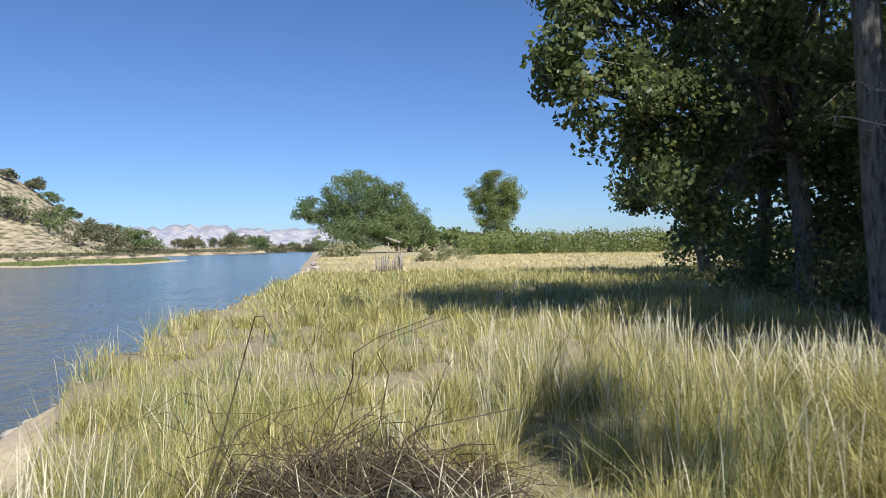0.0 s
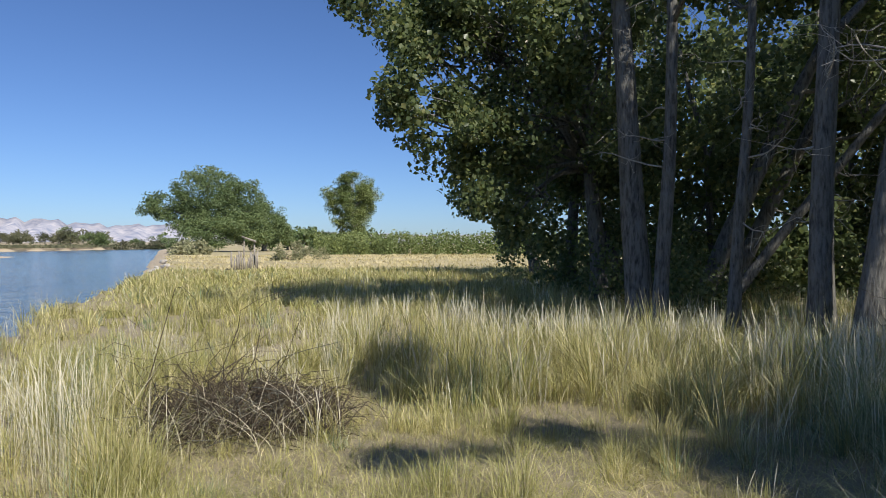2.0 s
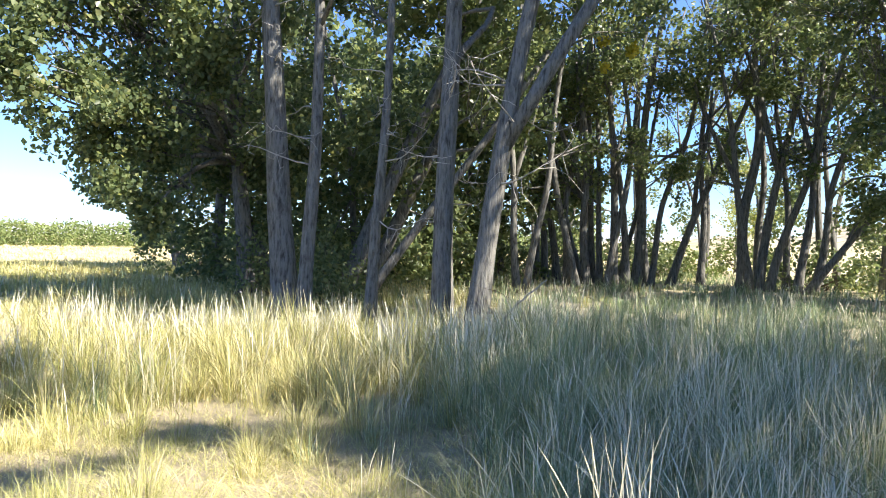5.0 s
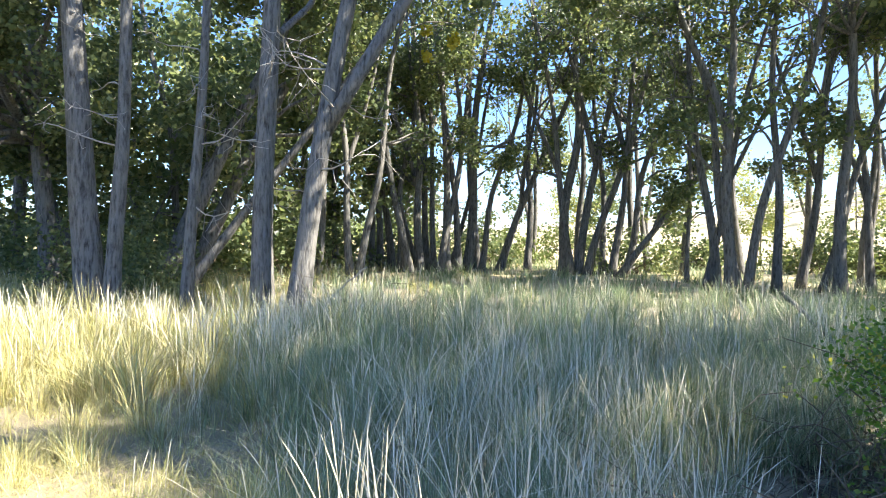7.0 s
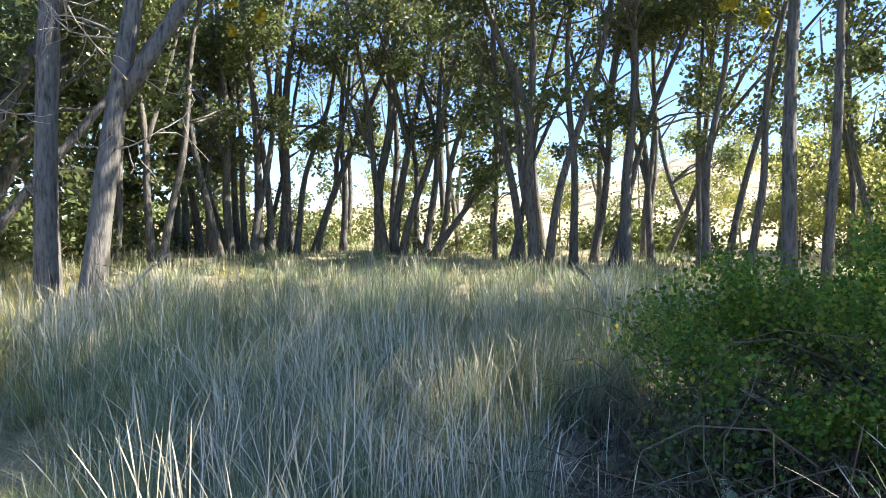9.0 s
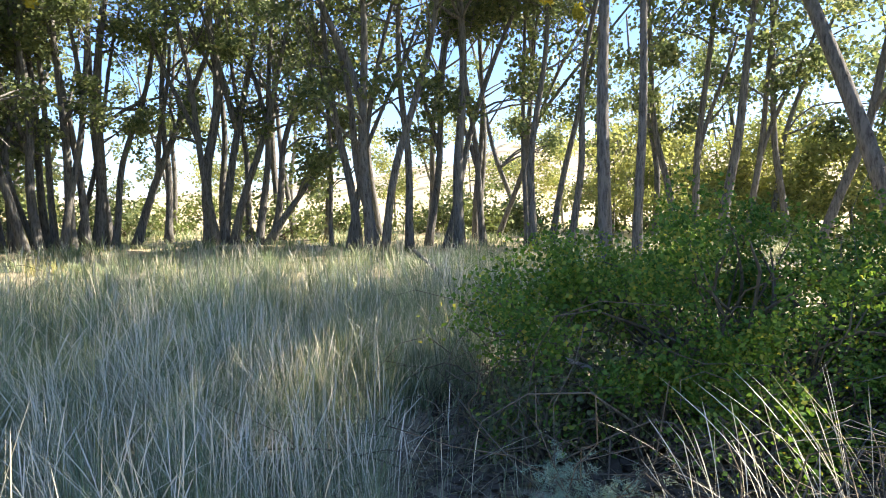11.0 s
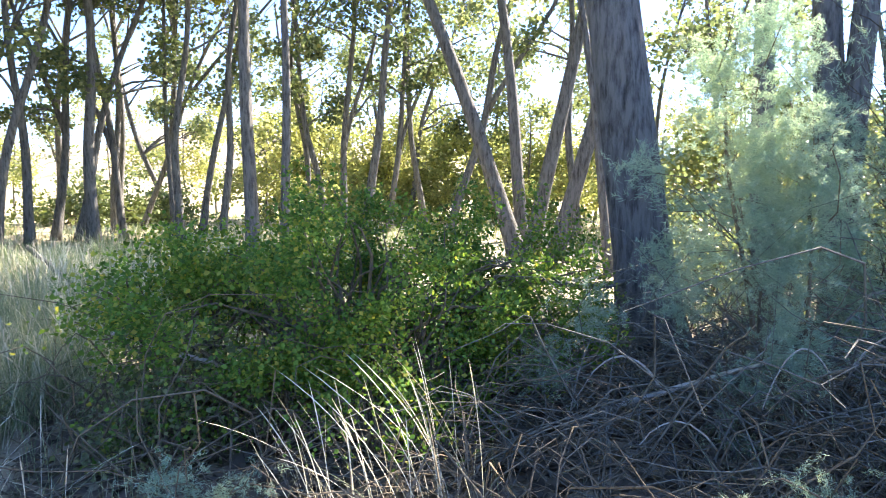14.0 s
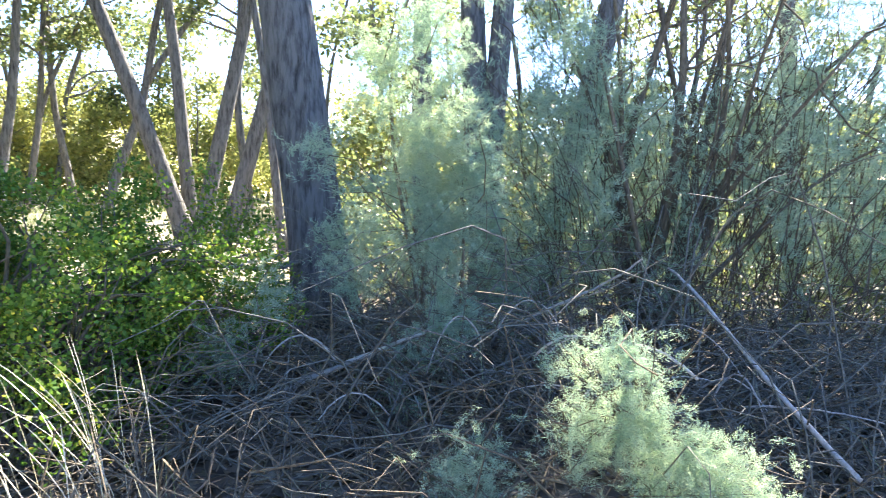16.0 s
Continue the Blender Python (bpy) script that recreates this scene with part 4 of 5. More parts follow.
def sticks(name, az0, az1, d0, d1, n, length, radius, label, hump=0.5, mat="twig", flat=0.35, category="dead brush", kind="stuff", bits=6):
    """A tangle of dead, bent sticks."""
    bag = Bag()
    for _ in range(n):
        az, d = rng.uniform(az0, az1), rng.uniform(d0, d1)
        x, y = P(az, d)
        u = (az - (az0 + az1) / 2) / (az1 - az0) * 2
        v = (d - (d0 + d1) / 2) / (d1 - d0) * 2
        top = hump * max(0.05, 1 - 0.8 * u * u) * max(0.1, 1 - 0.7 * v * v)
        a = rng.uniform(0, 2 * np.pi)
        ln = length * rng.uniform(0.4, 1.2)
        z0 = on_ground(x, y) + rng.uniform(0, top)
        p0 = np.array([x, y, z0])
        p1 = p0 + np.array([math.cos(a), math.sin(a), rng.normal(0.1, flat)]) * ln
        p1[2] = max(p1[2], on_ground(p1[0], p1[1]) + 0.02)
        r = radius * rng.uniform(0.4, 1.3)
        tube(bag, bend(p0, p1, bits, -rng.uniform(0, 0.3), 0.12), np.linspace(r, r * 0.4, bits), 4, close=False)
    return tagged(part(name, bag, M[mat]), label, category, kind=kind)


_x, _y = P(-8, 6.5)
dead = root("dead_shrub", (_x, _y, on_ground(_x, _y)), "collapsed dark brown dead shrub in sunny grass", "shrub")
for ob in (sticks("branchwork", -14.5, -0.3, 5.9, 7.2, 1700, 0.44, 0.0045, "", 0.33, "char", flat=0.28, bits=4, category="", kind=""),
           sticks("twig_tangle", -16, -6, 6.3, 7.3, 110, 0.8, 0.004, "dark bent twigs", 0.35, "char", flat=0.8, category="", kind=""),
           sticks("twig_fringe", -15.5, -2.0, 5.7, 6.6, 60, 0.6, 0.004, "grey arching twigs", 0.35, flat=0.45, category="", kind="")):
    ob.parent = dead
    ob.location = -dead.location
sticks("dead_bush", 39.8, 45.5, 10.0, 11.4, 90, 0.9, 0.007, "bare dark dead bush at the foot of the forked tree", 0.5, "char", flat=0.55, category="dead bush", kind="thing")
sticks("brush_tangle", 100, 166, 3.4, 6.2, 900, 1.1, 0.0055, "tangle of grey dead tamarisk branches on the ground", 0.55)
sticks("brush_tangle", 124, 168, 4.4, 7.0, 420, 1.4, 0.0065, "heap of grey dead tamarisk branches", 0.95)
sticks("brush_mat", 97, 168, 2.7, 8.0, 1900, 0.7, 0.006, "dark mat of fine dead twigs on the ground", 0.2, "stem", bits=4)
sticks("brush_tangle", 74, 108, 3.6, 5.6, 260, 1.0, 0.006, "dark dead twigs beneath the rose bush", 0.35, "stem")


def branch(pts, r0, r1, label, mat="bleached"):
    bag = Bag()
    pts = [np.array([*P(a, d), z]) for a, d, z in pts]
    s = np.linspace(0, 1, len(pts))
    u = np.linspace(0, 1, 16)
    full = np.stack([np.polyval(np.polyfit(s, np.array(pts)[:, k], len(pts) - 1), u) for k in range(3)], -1)
    full[1:-1] += rng.normal(0, 0.25 * r0, (14, 3))
    tube(bag, full, np.linspace(r0, r1, len(full)), 8, 0.05)
    tagged(part("fallen_branch", bag, M[mat], smooth=True), label, "branch", "fallen branches")


branch([(116, 4.6, 0.05), (124, 4.5, 0.35), (131.5, 4.4, 0.62)], 0.020, 0.010, "fallen grey branch lying in the brush")
branch([(149, 5.0, 0.95), (152, 4.6, 0.78), (156, 4.2, 0.52), (163, 3.7, 0.2)], 0.009, 0.016, "pale bare branch leaning out of the brush")
branch([(133, 5.2, 0.3), (142, 4.8, 0.75), (147, 4.6, 1.05)], 0.013, 0.006, "thin pale branch rising from the brush")
branch([(75.5, 11.5, 0.75), (79, 8.5, 0.45), (82, 7.0, 0.25)], 0.035, 0.02, "grey fallen limb in shaded grass", "twig")
branch([(82, 5.2, 0.62), (89, 4.7, 0.45), (96, 4.5, 0.30)], 0.022, 0.015, "pale fallen branch under the rose bush")
branch([(112, 6.6, 0.75), (117, 6.6, 0.66), (121, 6.9, 0.72)], 0.02, 0.032, "dead limb lying against the great trunk", "twig")
branch([(40.0, 11.0, 0.1), (41.5, 10.6, 0.6), (44.0, 10.4, 1.05)], 0.03, 0.008, "dead fallen branch beside the forked tree")


def litter():
    """Fallen leaves under the brush and the bush."""
    n = 15000
    az, d = rng.uniform(78, 172, n), rng.uniform(2.2, 9.5, n)
    x, y = d * np.sin(np.radians(az)), d * np.cos(np.radians(az))
    c = np.stack([x, y, height(x, y) + rng.uniform(0.005, 0.05, n)], -1)
    a = rng.uniform(0, 2 * np.pi, n)
    s = rng.uniform(0.03, 0.07, (n, 1))
    t = np.stack([np.cos(a), np.sin(a), rng.normal(0, 0.25, n)], -1) * s
    w = np.stack([-np.sin(a), np.cos(a), rng.normal(0, 0.25, n)], -1) * s * 0.7
    bag = Bag()
    i = np.arange(n)[:, None] * 4
    bag.add(np.stack([c - t, c + w, c + t, c - w], 1), [np.concatenate([i + np.array([0, 1, 2]), i + np.array([0, 2, 3])])])
    tagged(part("leaf_litter", bag, M["litter"]), "brown fallen leaves on the ground under the brush", "leaf litter", kind="stuff")


litter()
ROSE = "dense green wild rose bush with yellowing leaves"
shrub(98, 5.2, 1.55, 1.62, 640, 0.031, "rose", ROSE, "bush", "rose_bush", 54, 110, 0.066, hollow=0.3, wide=0.4)
shrub(107.5, 5.2, 1.05, 1.6, 330, 0.032, "rose", ROSE, "bush", "rose_bush", 46, 50, 0.08, wide=0.4)
shrub(103.5, 4.5, 0.75, 0.95, 150, 0.031, "rose", ROSE, "bush", "rose_bush", 42, 40, 0.08, hollow=0.15, wide=0.4)
shrub(99.5, 3.9, 0.5, 0.62, 60, 0.031, "rose", "low leafy sprout of the wild rose", "bush", "rose_bush", 26, 18, 0.08, hollow=0.1, wide=0.4)
shrub(85.5, 4.2, 0.42, 0.5, 18, 0.031, "rose", "low leafy sprout of the wild rose", "bush", "rose_bush", 26, 18, 0.08, wide=0.4)
shrub(92.5, 4.3, 0.40, 0.62, 24, 0.031, "rose", "low leafy sprout of the wild rose", "bush", "rose_bush", 26, 18, 0.08, hollow=0.3, wide=0.4)
shrub(86.8, 5.3, 0.9, 1.36, 150, 0.036, "rose", "sparse overhanging green wild rose canes with yellowing leaves", "bush", "rose_bush", 24, 26, 0.10, hollow=0.42)
shrub(87.5, 4.75, 0.7, 0.75, 130, 0.034, "leaf", "dark shaded low growth beneath the rose bush", "bush", "low_bush", 34, 40, 0.10)


def sprays(bag, at, n, length, needles, up=0.4, needle=0.05, thick=0.0013):
    """Feathery tamarisk twigs: fine scale-leaved needles along bent axes."""
    for _ in range(n):
        c = np.asarray(at) + rng.normal(0, 0.06, 3)
        way = unit(rng.normal(0, 1, 3) + np.array([0, 0, up]))
        t = rng.uniform(0, 1, needles)[:, None]
        axis = c + way * length * t + np.array([0, 0, -0.3 * length]) * t * t + rng.normal(0, 0.008, (needles, 3))
        out = unit(rng.normal(0, 0.7, (needles, 3)) + way * 1.2)
        ln = needle * rng.uniform(0.5, 1.4, (needles, 1))
        side = unit(np.cross(out, rng.normal(0, 1, (needles, 3)))) * thick
        v = np.stack([axis - side, axis + side, axis + out * ln], 1)
        bag.add(v, [np.arange(needles)[:, None] * 3 + np.array([0, 1, 2])])


def tamarisk(az, d, stems, plumes, label):
    """stems: (az, d, z) ends; plumes: (az, d, z, spread, sprays)."""
    x, y = P(az, d)
    z = on_ground(x, y)
    base = root("tamarisk", (x, y, z), label, "tamarisk")
    here = np.array([x, y, z])
    for a, dd, zz, r in stems:
        bag = Bag()
        end = np.array([*P(a, dd), zz]) - here
        line = bend(rng.normal(0, 0.15, 3) * np.array([1, 1, 0]), end, 8, -0.06, 0.04)
        tube(bag, line, np.linspace(r, r * 0.3, 8), 7, 0.03)
        stem = part("stem", bag, M["stem"], base, smooth=True)
        for _ in range(6):
            k = rng.integers(3, 8)
            bag = Bag()
            tube(bag, bend(line[k], line[k] + unit(rng.normal(0, 1, 3) + np.array([0, 0, 0.8])) * rng.uniform(0.3, 0.9), 4, 0, 0.08), np.linspace(r * 0.3, 0.003, 4), 4, close=False)
            part("twig", bag, M["stem"], stem)
    bag = Bag()
    for a, dd, zz, sp, n in plumes:
        c = np.array([*P(a, dd), zz]) - here
        for p in rng.normal(0, 1, (n, 3)) * np.array([sp, sp, sp * 1.1]) + c:
            if dd < 3.6:
                sprays(bag, p, 6, 0.075, 44, needle=0.020, thick=0.0013)
            elif dd < 5.5:
                sprays(bag, p, 6, 0.10, 56, needle=0.024, thick=0.0016)
            else:
                sprays(bag, p, 6, 0.15, 20, needle=0.055, thick=0.0032)
    part("foliage", bag, M["tamarisk"], base)


PLUMES_HIGH = [(129.3, 4.4, 2.43, 0.069, 26), (126.6, 4.4, 2.17, 0.065, 22), (125.5, 4.4, 2.25, 0.055, 14), (129.1, 4.4, 1.82, 0.076, 30), (125.5, 4.4, 1.95, 0.055, 14), (132.7, 4.4, 1.59, 0.065, 24), (134.0, 4.4, 1.57, 0.055, 16), (129.8, 4.4, 1.64, 0.082, 30), (131.1, 4.4, 1.43, 0.082, 30), (131.1, 4.4, 1.22, 0.073, 24), (130.8, 4.4, 2.05, 0.062, 14), (131.6, 4.4, 2.3, 0.055, 12), (131.8, 4.4, 1.85, 0.06, 12)]
PLUMES_LOW = [(131.8, 4.4, 0.64, 0.095, 34), (130.7, 4.4, 1.06, 0.082, 28), (124.3, 4.4, 0.91, 0.073, 18), (117.4, 4.4, 0.79, 0.058, 14), (114.0, 4.4, 0.46, 0.065, 16), (127.7, 4.4, 0.11, 0.036, 7), (130.7, 4.4, -0.07, 0.073, 16), (125.9, 4.4, 1.18, 0.062, 12), (129.2, 4.4, 0.43, 0.062, 12)]
PLUMES_BEHIND = [(121.1, 5.6, 1.72, 0.116, 12), (125.1, 5.6, 1.32, 0.093, 18), (133.1, 5.6, 2.08, 0.104, 21), (136.4, 5.6, 0.61, 0.127, 33), (141.3, 5.6, 2.55, 0.104, 21), (128.1, 5.6, 1.51, 0.116, 21), (134.6, 5.6, 1.11, 0.093, 18), (123.2, 5.6, 1.02, 0.093, 18), (136, 5.8, 1.0, 0.2, 22), (138, 5.9, 1.6, 0.2, 22), (140, 6.0, 2.1, 0.2, 18), (139, 6.0, 0.6, 0.2, 22), (143, 6.1, 1.1, 0.2, 22), (134, 6.0, 0.6, 0.2, 20), (128, 6.2, 0.7, 0.2, 20)]
tamarisk(131, 4.7, [(129.5, 4.5, 2.9, 0.02), (131, 4.5, 2.1, 0.016), (128, 4.8, 1.5, 0.012), (134, 4.5, 1.8, 0.014), (133, 4.4, 1.0, 0.012), (124, 4.8, 1.0, 0.010)],
         PLUMES_HIGH + PLUMES_LOW + PLUMES_BEHIND, "feathery blue-green tamarisk with drooping plumes")
SPROUT = [(135.1, 3.0, 0.27, 0.061, 23), (143.3, 3.0, 0.55, 0.049, 17), (147.3, 3.0, 0.57, 0.038, 29), (146.7, 3.0, 0.8, 0.027, 15), (145.2, 3.0, 0.86, 0.011, 6), (143.9, 3.0, 0.4, 0.049, 16), (149.4, 3.0, 0.29, 0.054, 22), (141.3, 3.0, 0.78, 0.023, 9), (147.6, 3.0, 0.4, 0.045, 17), (132.4, 3.0, 0.22, 0.050, 14), (151.0, 2.9, 0.44, 0.038, 25), (153.8, 2.85, 0.42, 0.043, 30), (156.8, 2.8, 0.34, 0.043, 25), (148.3, 2.95, 0.62, 0.017, 6), (147.2, 2.95, 0.78, 0.013, 4)]
tamarisk(147, 3.1, [(145, 3.0, 0.72, 0.010), (146.5, 3.0, 0.95, 0.012), (149, 3.0, 0.6, 0.010), (141, 3.0, 0.5, 0.009), (134, 3.0, 0.3, 0.008)], SPROUT, "sunlit feathery tamarisk sprout low in the brush")
tamarisk(86.5, 3.2, [(86, 3.1, 0.35, 0.008), (91, 3.1, 0.3, 0.008)], [(86.6, 3.1, 0.28, 0.065, 20), (88.6, 3.1, 0.2, 0.06, 12), (92, 3.2, 0.12, 0.08, 8)], "low blue-green tamarisk sprout beneath the bush")
tamarisk(147, 6.4, [(a, 6.3 + rng.uniform(-.6, 1), z, r) for a, z, r in ((140, 2.8, .03), (143, 3.4, .035), (146, 3.8, .04), (149, 4.2, .05), (151, 3.6, .035), (154, 3.6, .03), (157, 3.2, .03), (161, 2.6, .03), (166, 2.0, .025), (152, 2.4, .02), (144, 2.4, .02), (159, 1.8, .02), (147.5, 4.0, .055), (150, 3.0, .03), (153, 4.2, .05), (156, 2.6, .03), (163, 3.0, .035), (141.5, 3.2, .03))],
         [(a, rng.uniform(5.7, 8.4), rng.uniform(0.3, 1.0) ** 1.2 * (2.4 if 141 < a < 152 else 3.2), 0.19, 12) for a in rng.uniform(137, 170, 125)], "large tamarisk thicket with fanned dark stems and soft green foliage")


def thicket_twigs():
    """Fine brown twigs that fan upward among the tamarisk stems."""
    bag = Bag()
    for _ in range(1200):
        a, d = rng.uniform(137, 169), rng.uniform(5.6, 8.2)
        z = rng.uniform(0.2, 0.6 + 1.2 * (d - 5.0))
        p = np.array([*P(a, d), z])
        way = unit(np.array([0.35 * rng.normal(), 0.35 * rng.normal(), 1.0]) + np.array([*P(a + 90, 1.0), 0]) * (a - 150) * 0.03)
        tube(bag, bend(p, p + way * rng.uniform(0.4, 1.1), 4, 0, 0.05), np.linspace(0.006, 0.0025, 4), 3, close=False)
    tagged(part("thicket_twigs", bag, M["char"]), "fine brown twigs fanning up through the tamarisk thicket", "twigs", kind="stuff")


thicket_twigs()
for k in range(16):
    a0, d0 = rng.uniform(122, 158), rng.uniform(3.6, 4.8)
    s = rng.choice([-1, 1]) * rng.uniform(4, 10)
    z0 = rng.uniform(0.15, 0.6)
    branch([(a0, d0, z0), (a0 + s * 0.5, d0 - 0.1, z0 + rng.uniform(0.05, 0.25)), (a0 + s, d0 - 0.2, z0 + rng.uniform(-0.15, 0.2))], rng.uniform(0.005, 0.009), 0.003, "thin pale dead branch arching over the brush heap")

# ================= grass =================


def scatter(n, az0, az1, d0, d1, clump, spread):
    """Roots in tufts over a stretch of the meadow, clear of the river and the worn ground."""
    m = max(1, n // clump)
    az = rng.uniform(az0, az1, m)
    d = np.sqrt(rng.uniform(d0 * d0, d1 * d1, m))
    x, y = d * np.sin(np.radians(az)), d * np.cos(np.radians(az))
    ox, oy = rng.normal(0, spread, m * clump), rng.normal(0, spread, m * clump)
    x, y = np.repeat(x, clump) + ox, np.repeat(y, clump) + oy
    way = np.arctan2(oy, ox) + rng.normal(0, 0.7, m * clump)
    tuft = np.repeat(np.arange(m), clump)
    keep = bank_dist(x, y) < -0.02 + 0.15 * rng.normal(0, 1, len(x)).clip(-1, 1)
    # worn ground near the walker, and under the brush
    worn = np.exp(-(((x - 0.5) / 0.9) ** 2 + ((y - 5.2) / 0.8) ** 2)) * 0.9
    worn = np.maximum(worn, 0.7 * np.exp(-(((x - 2.1) / 0.8) ** 2 + ((y - 4.1) / 0.5) ** 2)))
    a, r = np.degrees(np.arctan2(x, y)), np.hypot(x, y)
    worn = np.maximum(worn, 0.85 * ((a > 82) & (a < 170) & (r < 8.5)))
    worn = np.maximum(worn, 0.9 * np.clip((a - 75 + 1.5 * np.sin(3 * r)) / 3, 0, 1) * ((a < 84) & (r < 5.6)))
    worn = np.maximum(worn, 0.85 * ((a > -15) & (a < -3) & (r > 5.7) & (r < 7.3)))
    keep &= rng.uniform(0, 1, len(x)) > worn
    keep &= r > 2.3
    # gaps between the tufts
    tx, ty = x - ox, y - oy
    gap = np.sin(2.3 * tx + 1.4 * ty + 1) * np.sin(2.1 * ty - 1.2 * tx) + 0.6 * np.sin(5.3 * tx + 0.7) * np.sin(4.7 * ty + tx)
    keep &= (gap > np.where(a > 34, -0.2, -0.18)) | (rng.uniform(0, 1, m)[tuft] < np.where(a > 34, 0.45, 0.32)) | (r > 20)
    return x[keep], y[keep], tuft[keep], r[keep], a[keep], way[keep]


def lush_share(az, r):
    """How far the greener shade grass takes over."""
    return np.clip((az - 30 + 5 * np.sin(r * 1.3)) / 16, 0.06, 0.97)


def tall(x, y):
    """Height of the sward: rank rye in the middle, shorter on the bank."""
    az, r = np.degrees(np.arctan2(x, y)), np.hypot(x, y)
    h = 0.40 + 0.08 * np.sin(x * 1.1 + y * 0.6) + 0.07 * np.sin(y * 2.1 - x)
    h += 0.20 * np.exp(-((r - 9.0) / 2.6) ** 2) * np.clip((az + 3) / 6, 0, 1)
    h += 0.20 * np.clip((az - 38) / 8, 0, 1) * np.clip((95 - az) / 10, 0, 1) * np.clip((16 - r) / 5, 0, 1)
    h += 0.15 * np.exp(-((az + 17) / 6) ** 2) * np.clip((9 - r) / 3, 0, 1)
    h *= 1 - 0.40 * np.clip((6.6 - r) / 0.8, 0, 1) * np.clip((az + 16) / 5, 0, 1) * np.clip((34 - az) / 8, 0, 1)
    h *= 1 - 0.6 * np.clip(1 + bank_dist(x, y) / 0.6, 0, 1) * (y < 9)
    return h * np.clip(1.15 - r / 90, 0.55, 1)


def sward():
    gold, green, field = Bag(), Bag(), Bag()
    for n, az0, az1, d0, d1, clump, spread, w, steps in (
            (80000, -42, 48, 2.6, 10, 80, 0.055, 0.0008, 3), (38000, -42, 60, 2.6, 10, 16, 0.16, 0.0009, 2), (66000, 40, 92, 2.5, 9.5, 64, 0.07, 0.00075, 3), (12000, 92, 168, 2.3, 10, 26, 0.09, 0.0008, 3),
            (86000, -36, 100, 9.3, 19, 48, 0.09, 0.0008, 2), (44000, -34, 118, 18, 38, 22, 0.18, 0.0011, 2), (44000, -16, 22, 15, 44, 14, 0.26, 0.0012, 2), (36000, -16, 52, 34, 104, 9, 0.6, 0.0014, 2), (16000, 92, 165, 9, 36, 14, 0.2, 0.0009, 2)):
        x, y, tuft, r, az, way = scatter(n, az0, az1, d0, d1, clump, spread)
        vigour = (0.35 + 1.25 * rng.uniform(0, 1, tuft.max() + 1) ** 1.3)[tuft]
        h = tall(x, y) * vigour * rng.uniform(0.5, 1.2, len(x)) * (0.55 if clump == 16 else 1.0)
        ww = w * r * rng.uniform(0.6, 1.5, len(x))
        lean = rng.gamma(2.0, 0.31 if spread < 0.15 else 0.4, len(x)).clip(0, 1.5)
        at = np.stack([x, y, height(x, y) - 0.02], -1)
        g = rng.uniform(0, 1, tuft.max() + 1)[tuft] < lush_share(az, r)
        if d1 > 100:
            blades(field, at, h, ww, lean, steps, way=way)
            continue
        if (~g).any():
            blades(gold, at[~g], h[~g], ww[~g], lean[~g], steps, way=way[~g])
        if g.any():
            blades(green, at[g], h[g], ww[g], lean[g], steps, way=way[g])
    tagged(part("meadow_grass", gold, M["straw"]), "dry golden bunchgrass and wild rye with green blades", "grass", kind="stuff")
    tagged(part("field_grass", field, M["field"]), "bleached straw grass of the far meadow", "grass", kind="stuff")
    tagged(part("shade_grass", green, M["lush"]), "tall blue-green grass in the shade of the grove", "grass", kind="stuff")
    # seed stalks over the rye
    bag = Bag()
    for n, az0, az1, d0, d1, w, tallness in ((700, -30, 0, 5.5, 12, 0.0034, 1.0), (2300, -2, 45, 6.8, 12.5, 0.0040, 1.0), (3200, 32, 86, 3.2, 11, 0.0028, 0.95), (1500, 52, 82, 2.7, 6.5, 0.0026, 0.9), (1000, -2, 80, 12, 24, 0.007, 0.95)):
        x, y, tuft, r, az, way = scatter(n, az0, az1, d0, d1, 9, 0.09)
        at = np.stack([x, y, height(x, y)], -1)
        h = (tall(x, y) * 1.25 + 0.06) * rng.uniform(0.75, 1.15, len(x)) * tallness
        blades(bag, at, h, np.full(len(x), w), rng.gamma(2, 0.13 if w > 0.0032 else 0.2, len(x)).clip(0, 1.0), 7, spike=2.0)
    # tall clumps close to the walker
    for az, d, n, h in ((44.2, 2.4, 18, 1.06), (46.0, 2.4, 13, 1.02), (51.5, 2.4, 4, 0.9), (59, 3.0, 10, 0.95), (66, 3.1, 10, 0.95), (95, 3.0, 10, 0.85), (98, 3.0, 14, 0.88), (102, 3.0, 14, 0.92), (106.5, 3.2, 12, 0.9), (-20, 5.2, 60, 0.95), (-23, 5.8, 60, 0.9)):
        x, y = P(az, d)
        k = rng.normal(0, 0.05 if 40 < az < 48 else 0.10, (n, 2))
        at = np.stack([x + k[:, 0], y + k[:, 1], np.zeros(n)], -1)
        if az > 80:
            side = math.atan2(math.sin(radians(az)), -math.cos(radians(az)))
            blades(bag, at, h * rng.uniform(0.6, 1.15, n), np.full(n, 0.0034), rng.uniform(0.1, 0.7, n), 9, spike=1.6, way=side + rng.normal(0, 0.7, n))
        else:
            blades(bag, at, h * rng.uniform(0.72, 1.06, n), np.full(n, 0.0036 if 40 < az < 52 else 0.0034 if az > 30 else 0.003), rng.gamma(2, 0.10, n).clip(0, 1.1), 16, spike=1.4)
    # bleached blades arching over the dead shrub
    n = 110
    az, d = rng.uniform(-15, 0, n), rng.uniform(5.55, 6.3, n)
    x, y = d * np.sin(np.radians(az)), d * np.cos(np.radians(az))
    blades(bag, np.stack([x, y, height(x, y)], -1), rng.uniform(0.35, 0.8, n), np.full(n, 0.007), rng.uniform(0.6, 1.4, n), 7)
    tagged(part("seed_stalks", bag, M["stalk"]), "pale straw seed stalks of wild rye above the grass", "grass", kind="stuff")


sward()


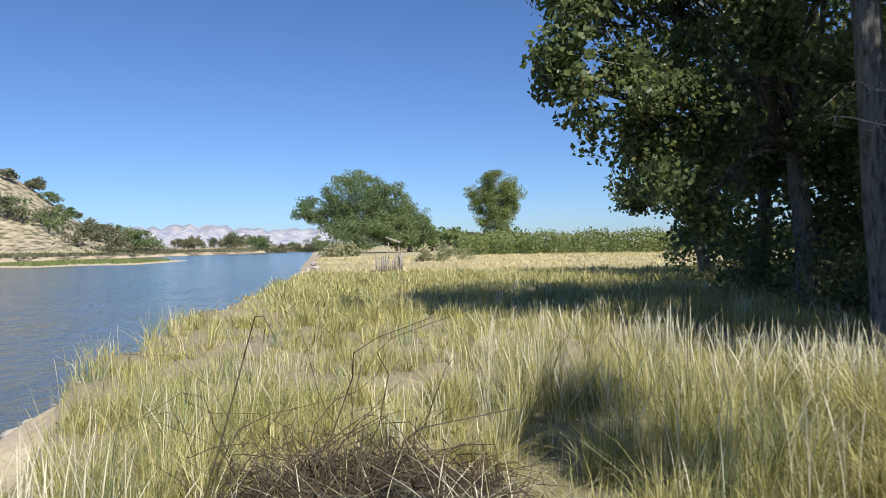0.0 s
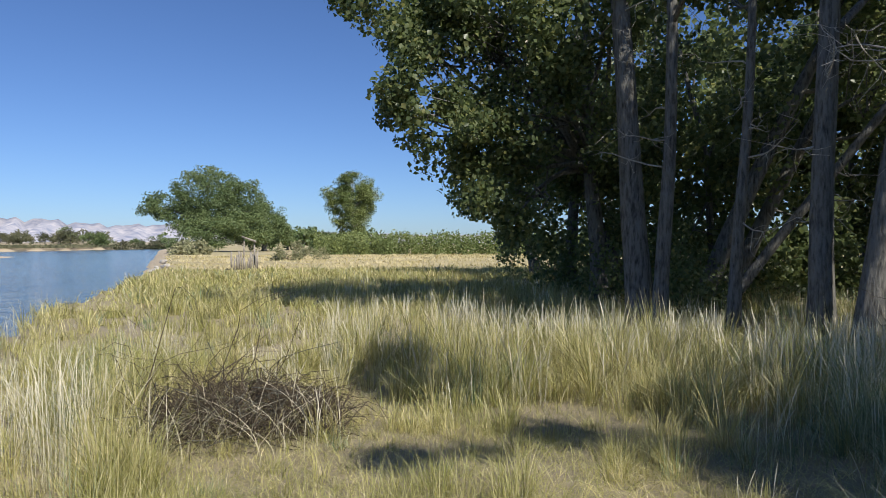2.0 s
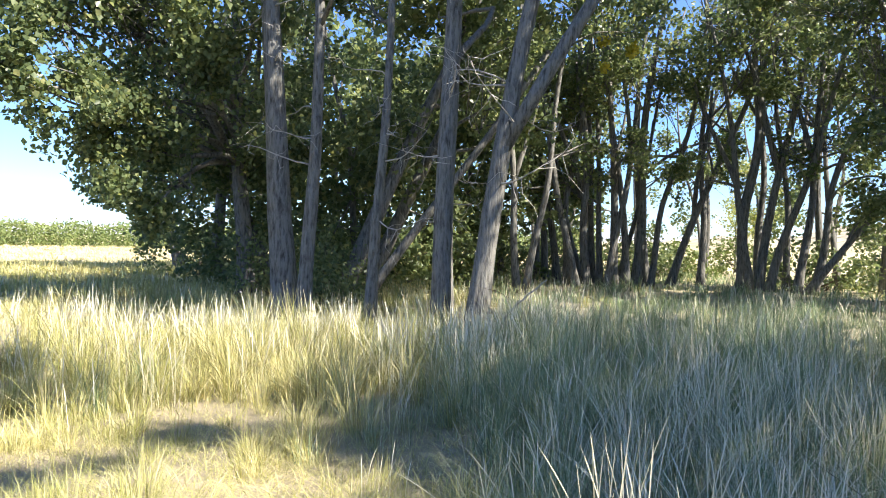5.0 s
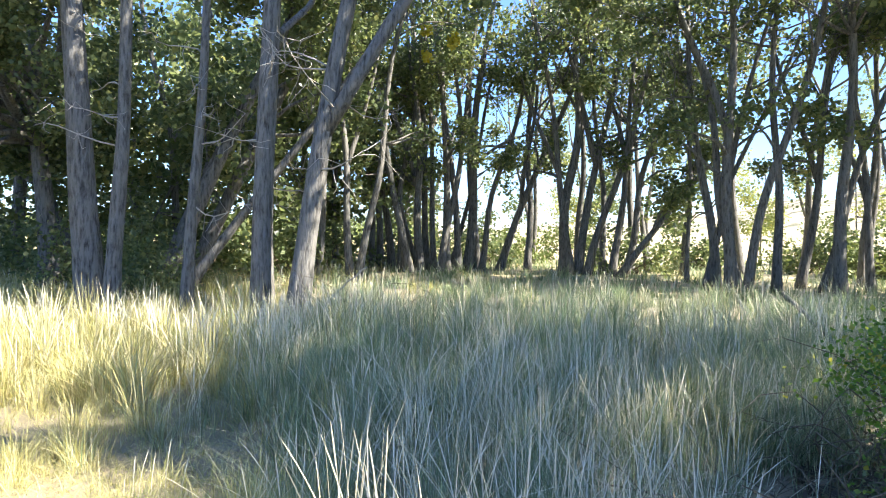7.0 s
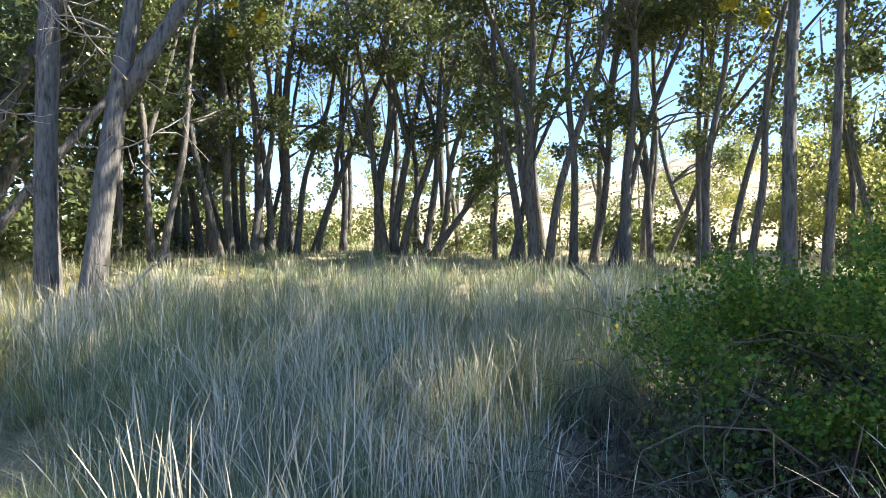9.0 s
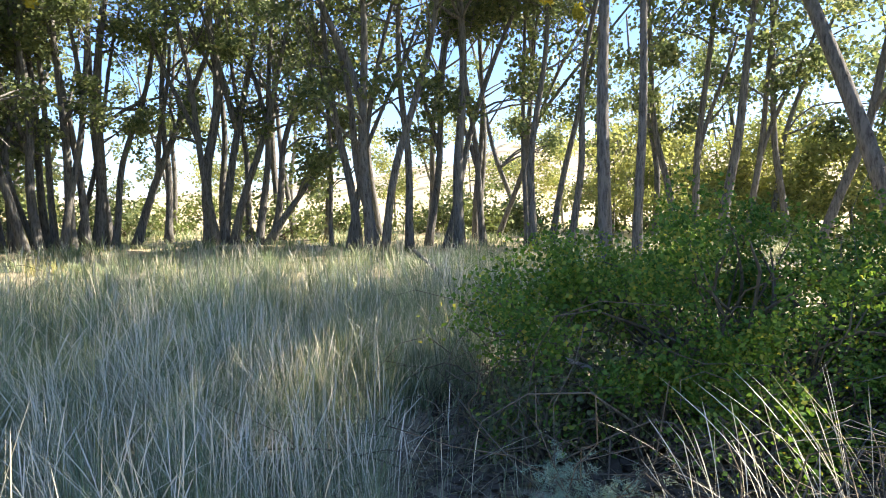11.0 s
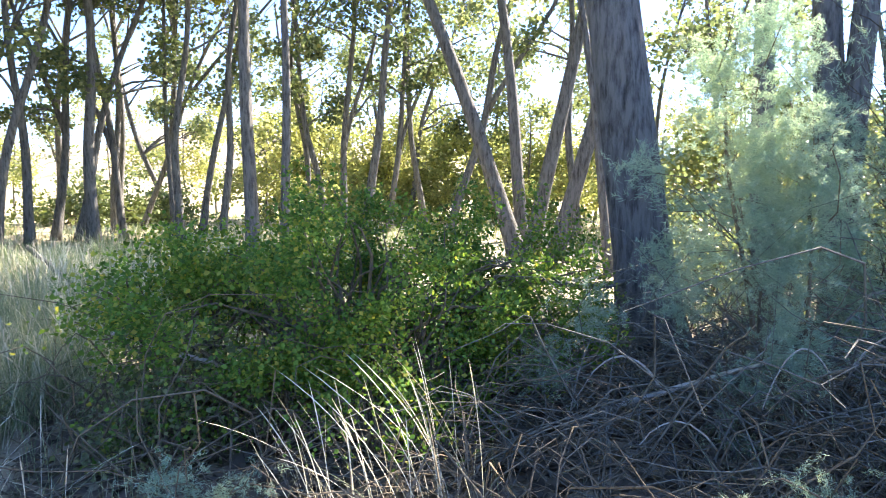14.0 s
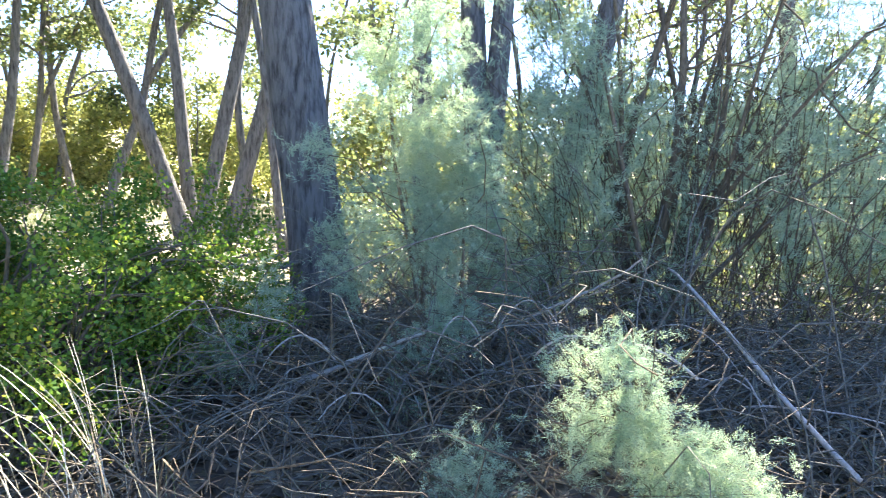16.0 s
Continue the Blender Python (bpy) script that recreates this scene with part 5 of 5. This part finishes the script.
def thatch():
    """Flattened dead straw and leaf bits on the worn ground."""
    bag = Bag()
    n = 22000
    az, d = rng.uniform(-20, 46, n), rng.uniform(3.4, 8.8, n)
    x, y = d * np.sin(np.radians(az)), d * np.cos(np.radians(az))
    ok = bank_dist(x, y) < -0.1
    x, y = x[ok], y[ok]
    n = len(x)
    blades(bag, np.stack([x, y, height(x, y) + 0.004], -1), rng.uniform(0.04, 0.20, n), rng.uniform(0.002, 0.006, n), rng.uniform(0.9, 3.0, n), 2)
    tagged(part("straw_thatch", bag, M["straw"]), "flattened dead straw on worn soil", "straw", kind="stuff")

    # short trodden grass where the walker stands, and behind
    bag = Bag()
    n = 26000
    az, d = rng.uniform(0, 360, n), np.sqrt(rng.uniform(0.25, 42, n))
    x, y = d * np.sin(np.radians(az)), d * np.cos(np.radians(az))
    ok = (bank_dist(x, y) < -0.05) & ((d < 2.5) | ((az > 172) & (az < 318)))
    x, y = x[ok], y[ok]
    n = len(x)
    blades(bag, np.stack([x, y, height(x, y) - 0.01], -1), rng.uniform(0.06, 0.28, n), rng.uniform(0.002, 0.005, n), rng.gamma(2, 0.35, n).clip(0, 1.6), 2)
    tagged(part("trodden_grass", bag, M["straw"]), "short trodden dry grass on the bank", "grass", kind="stuff")


thatch()
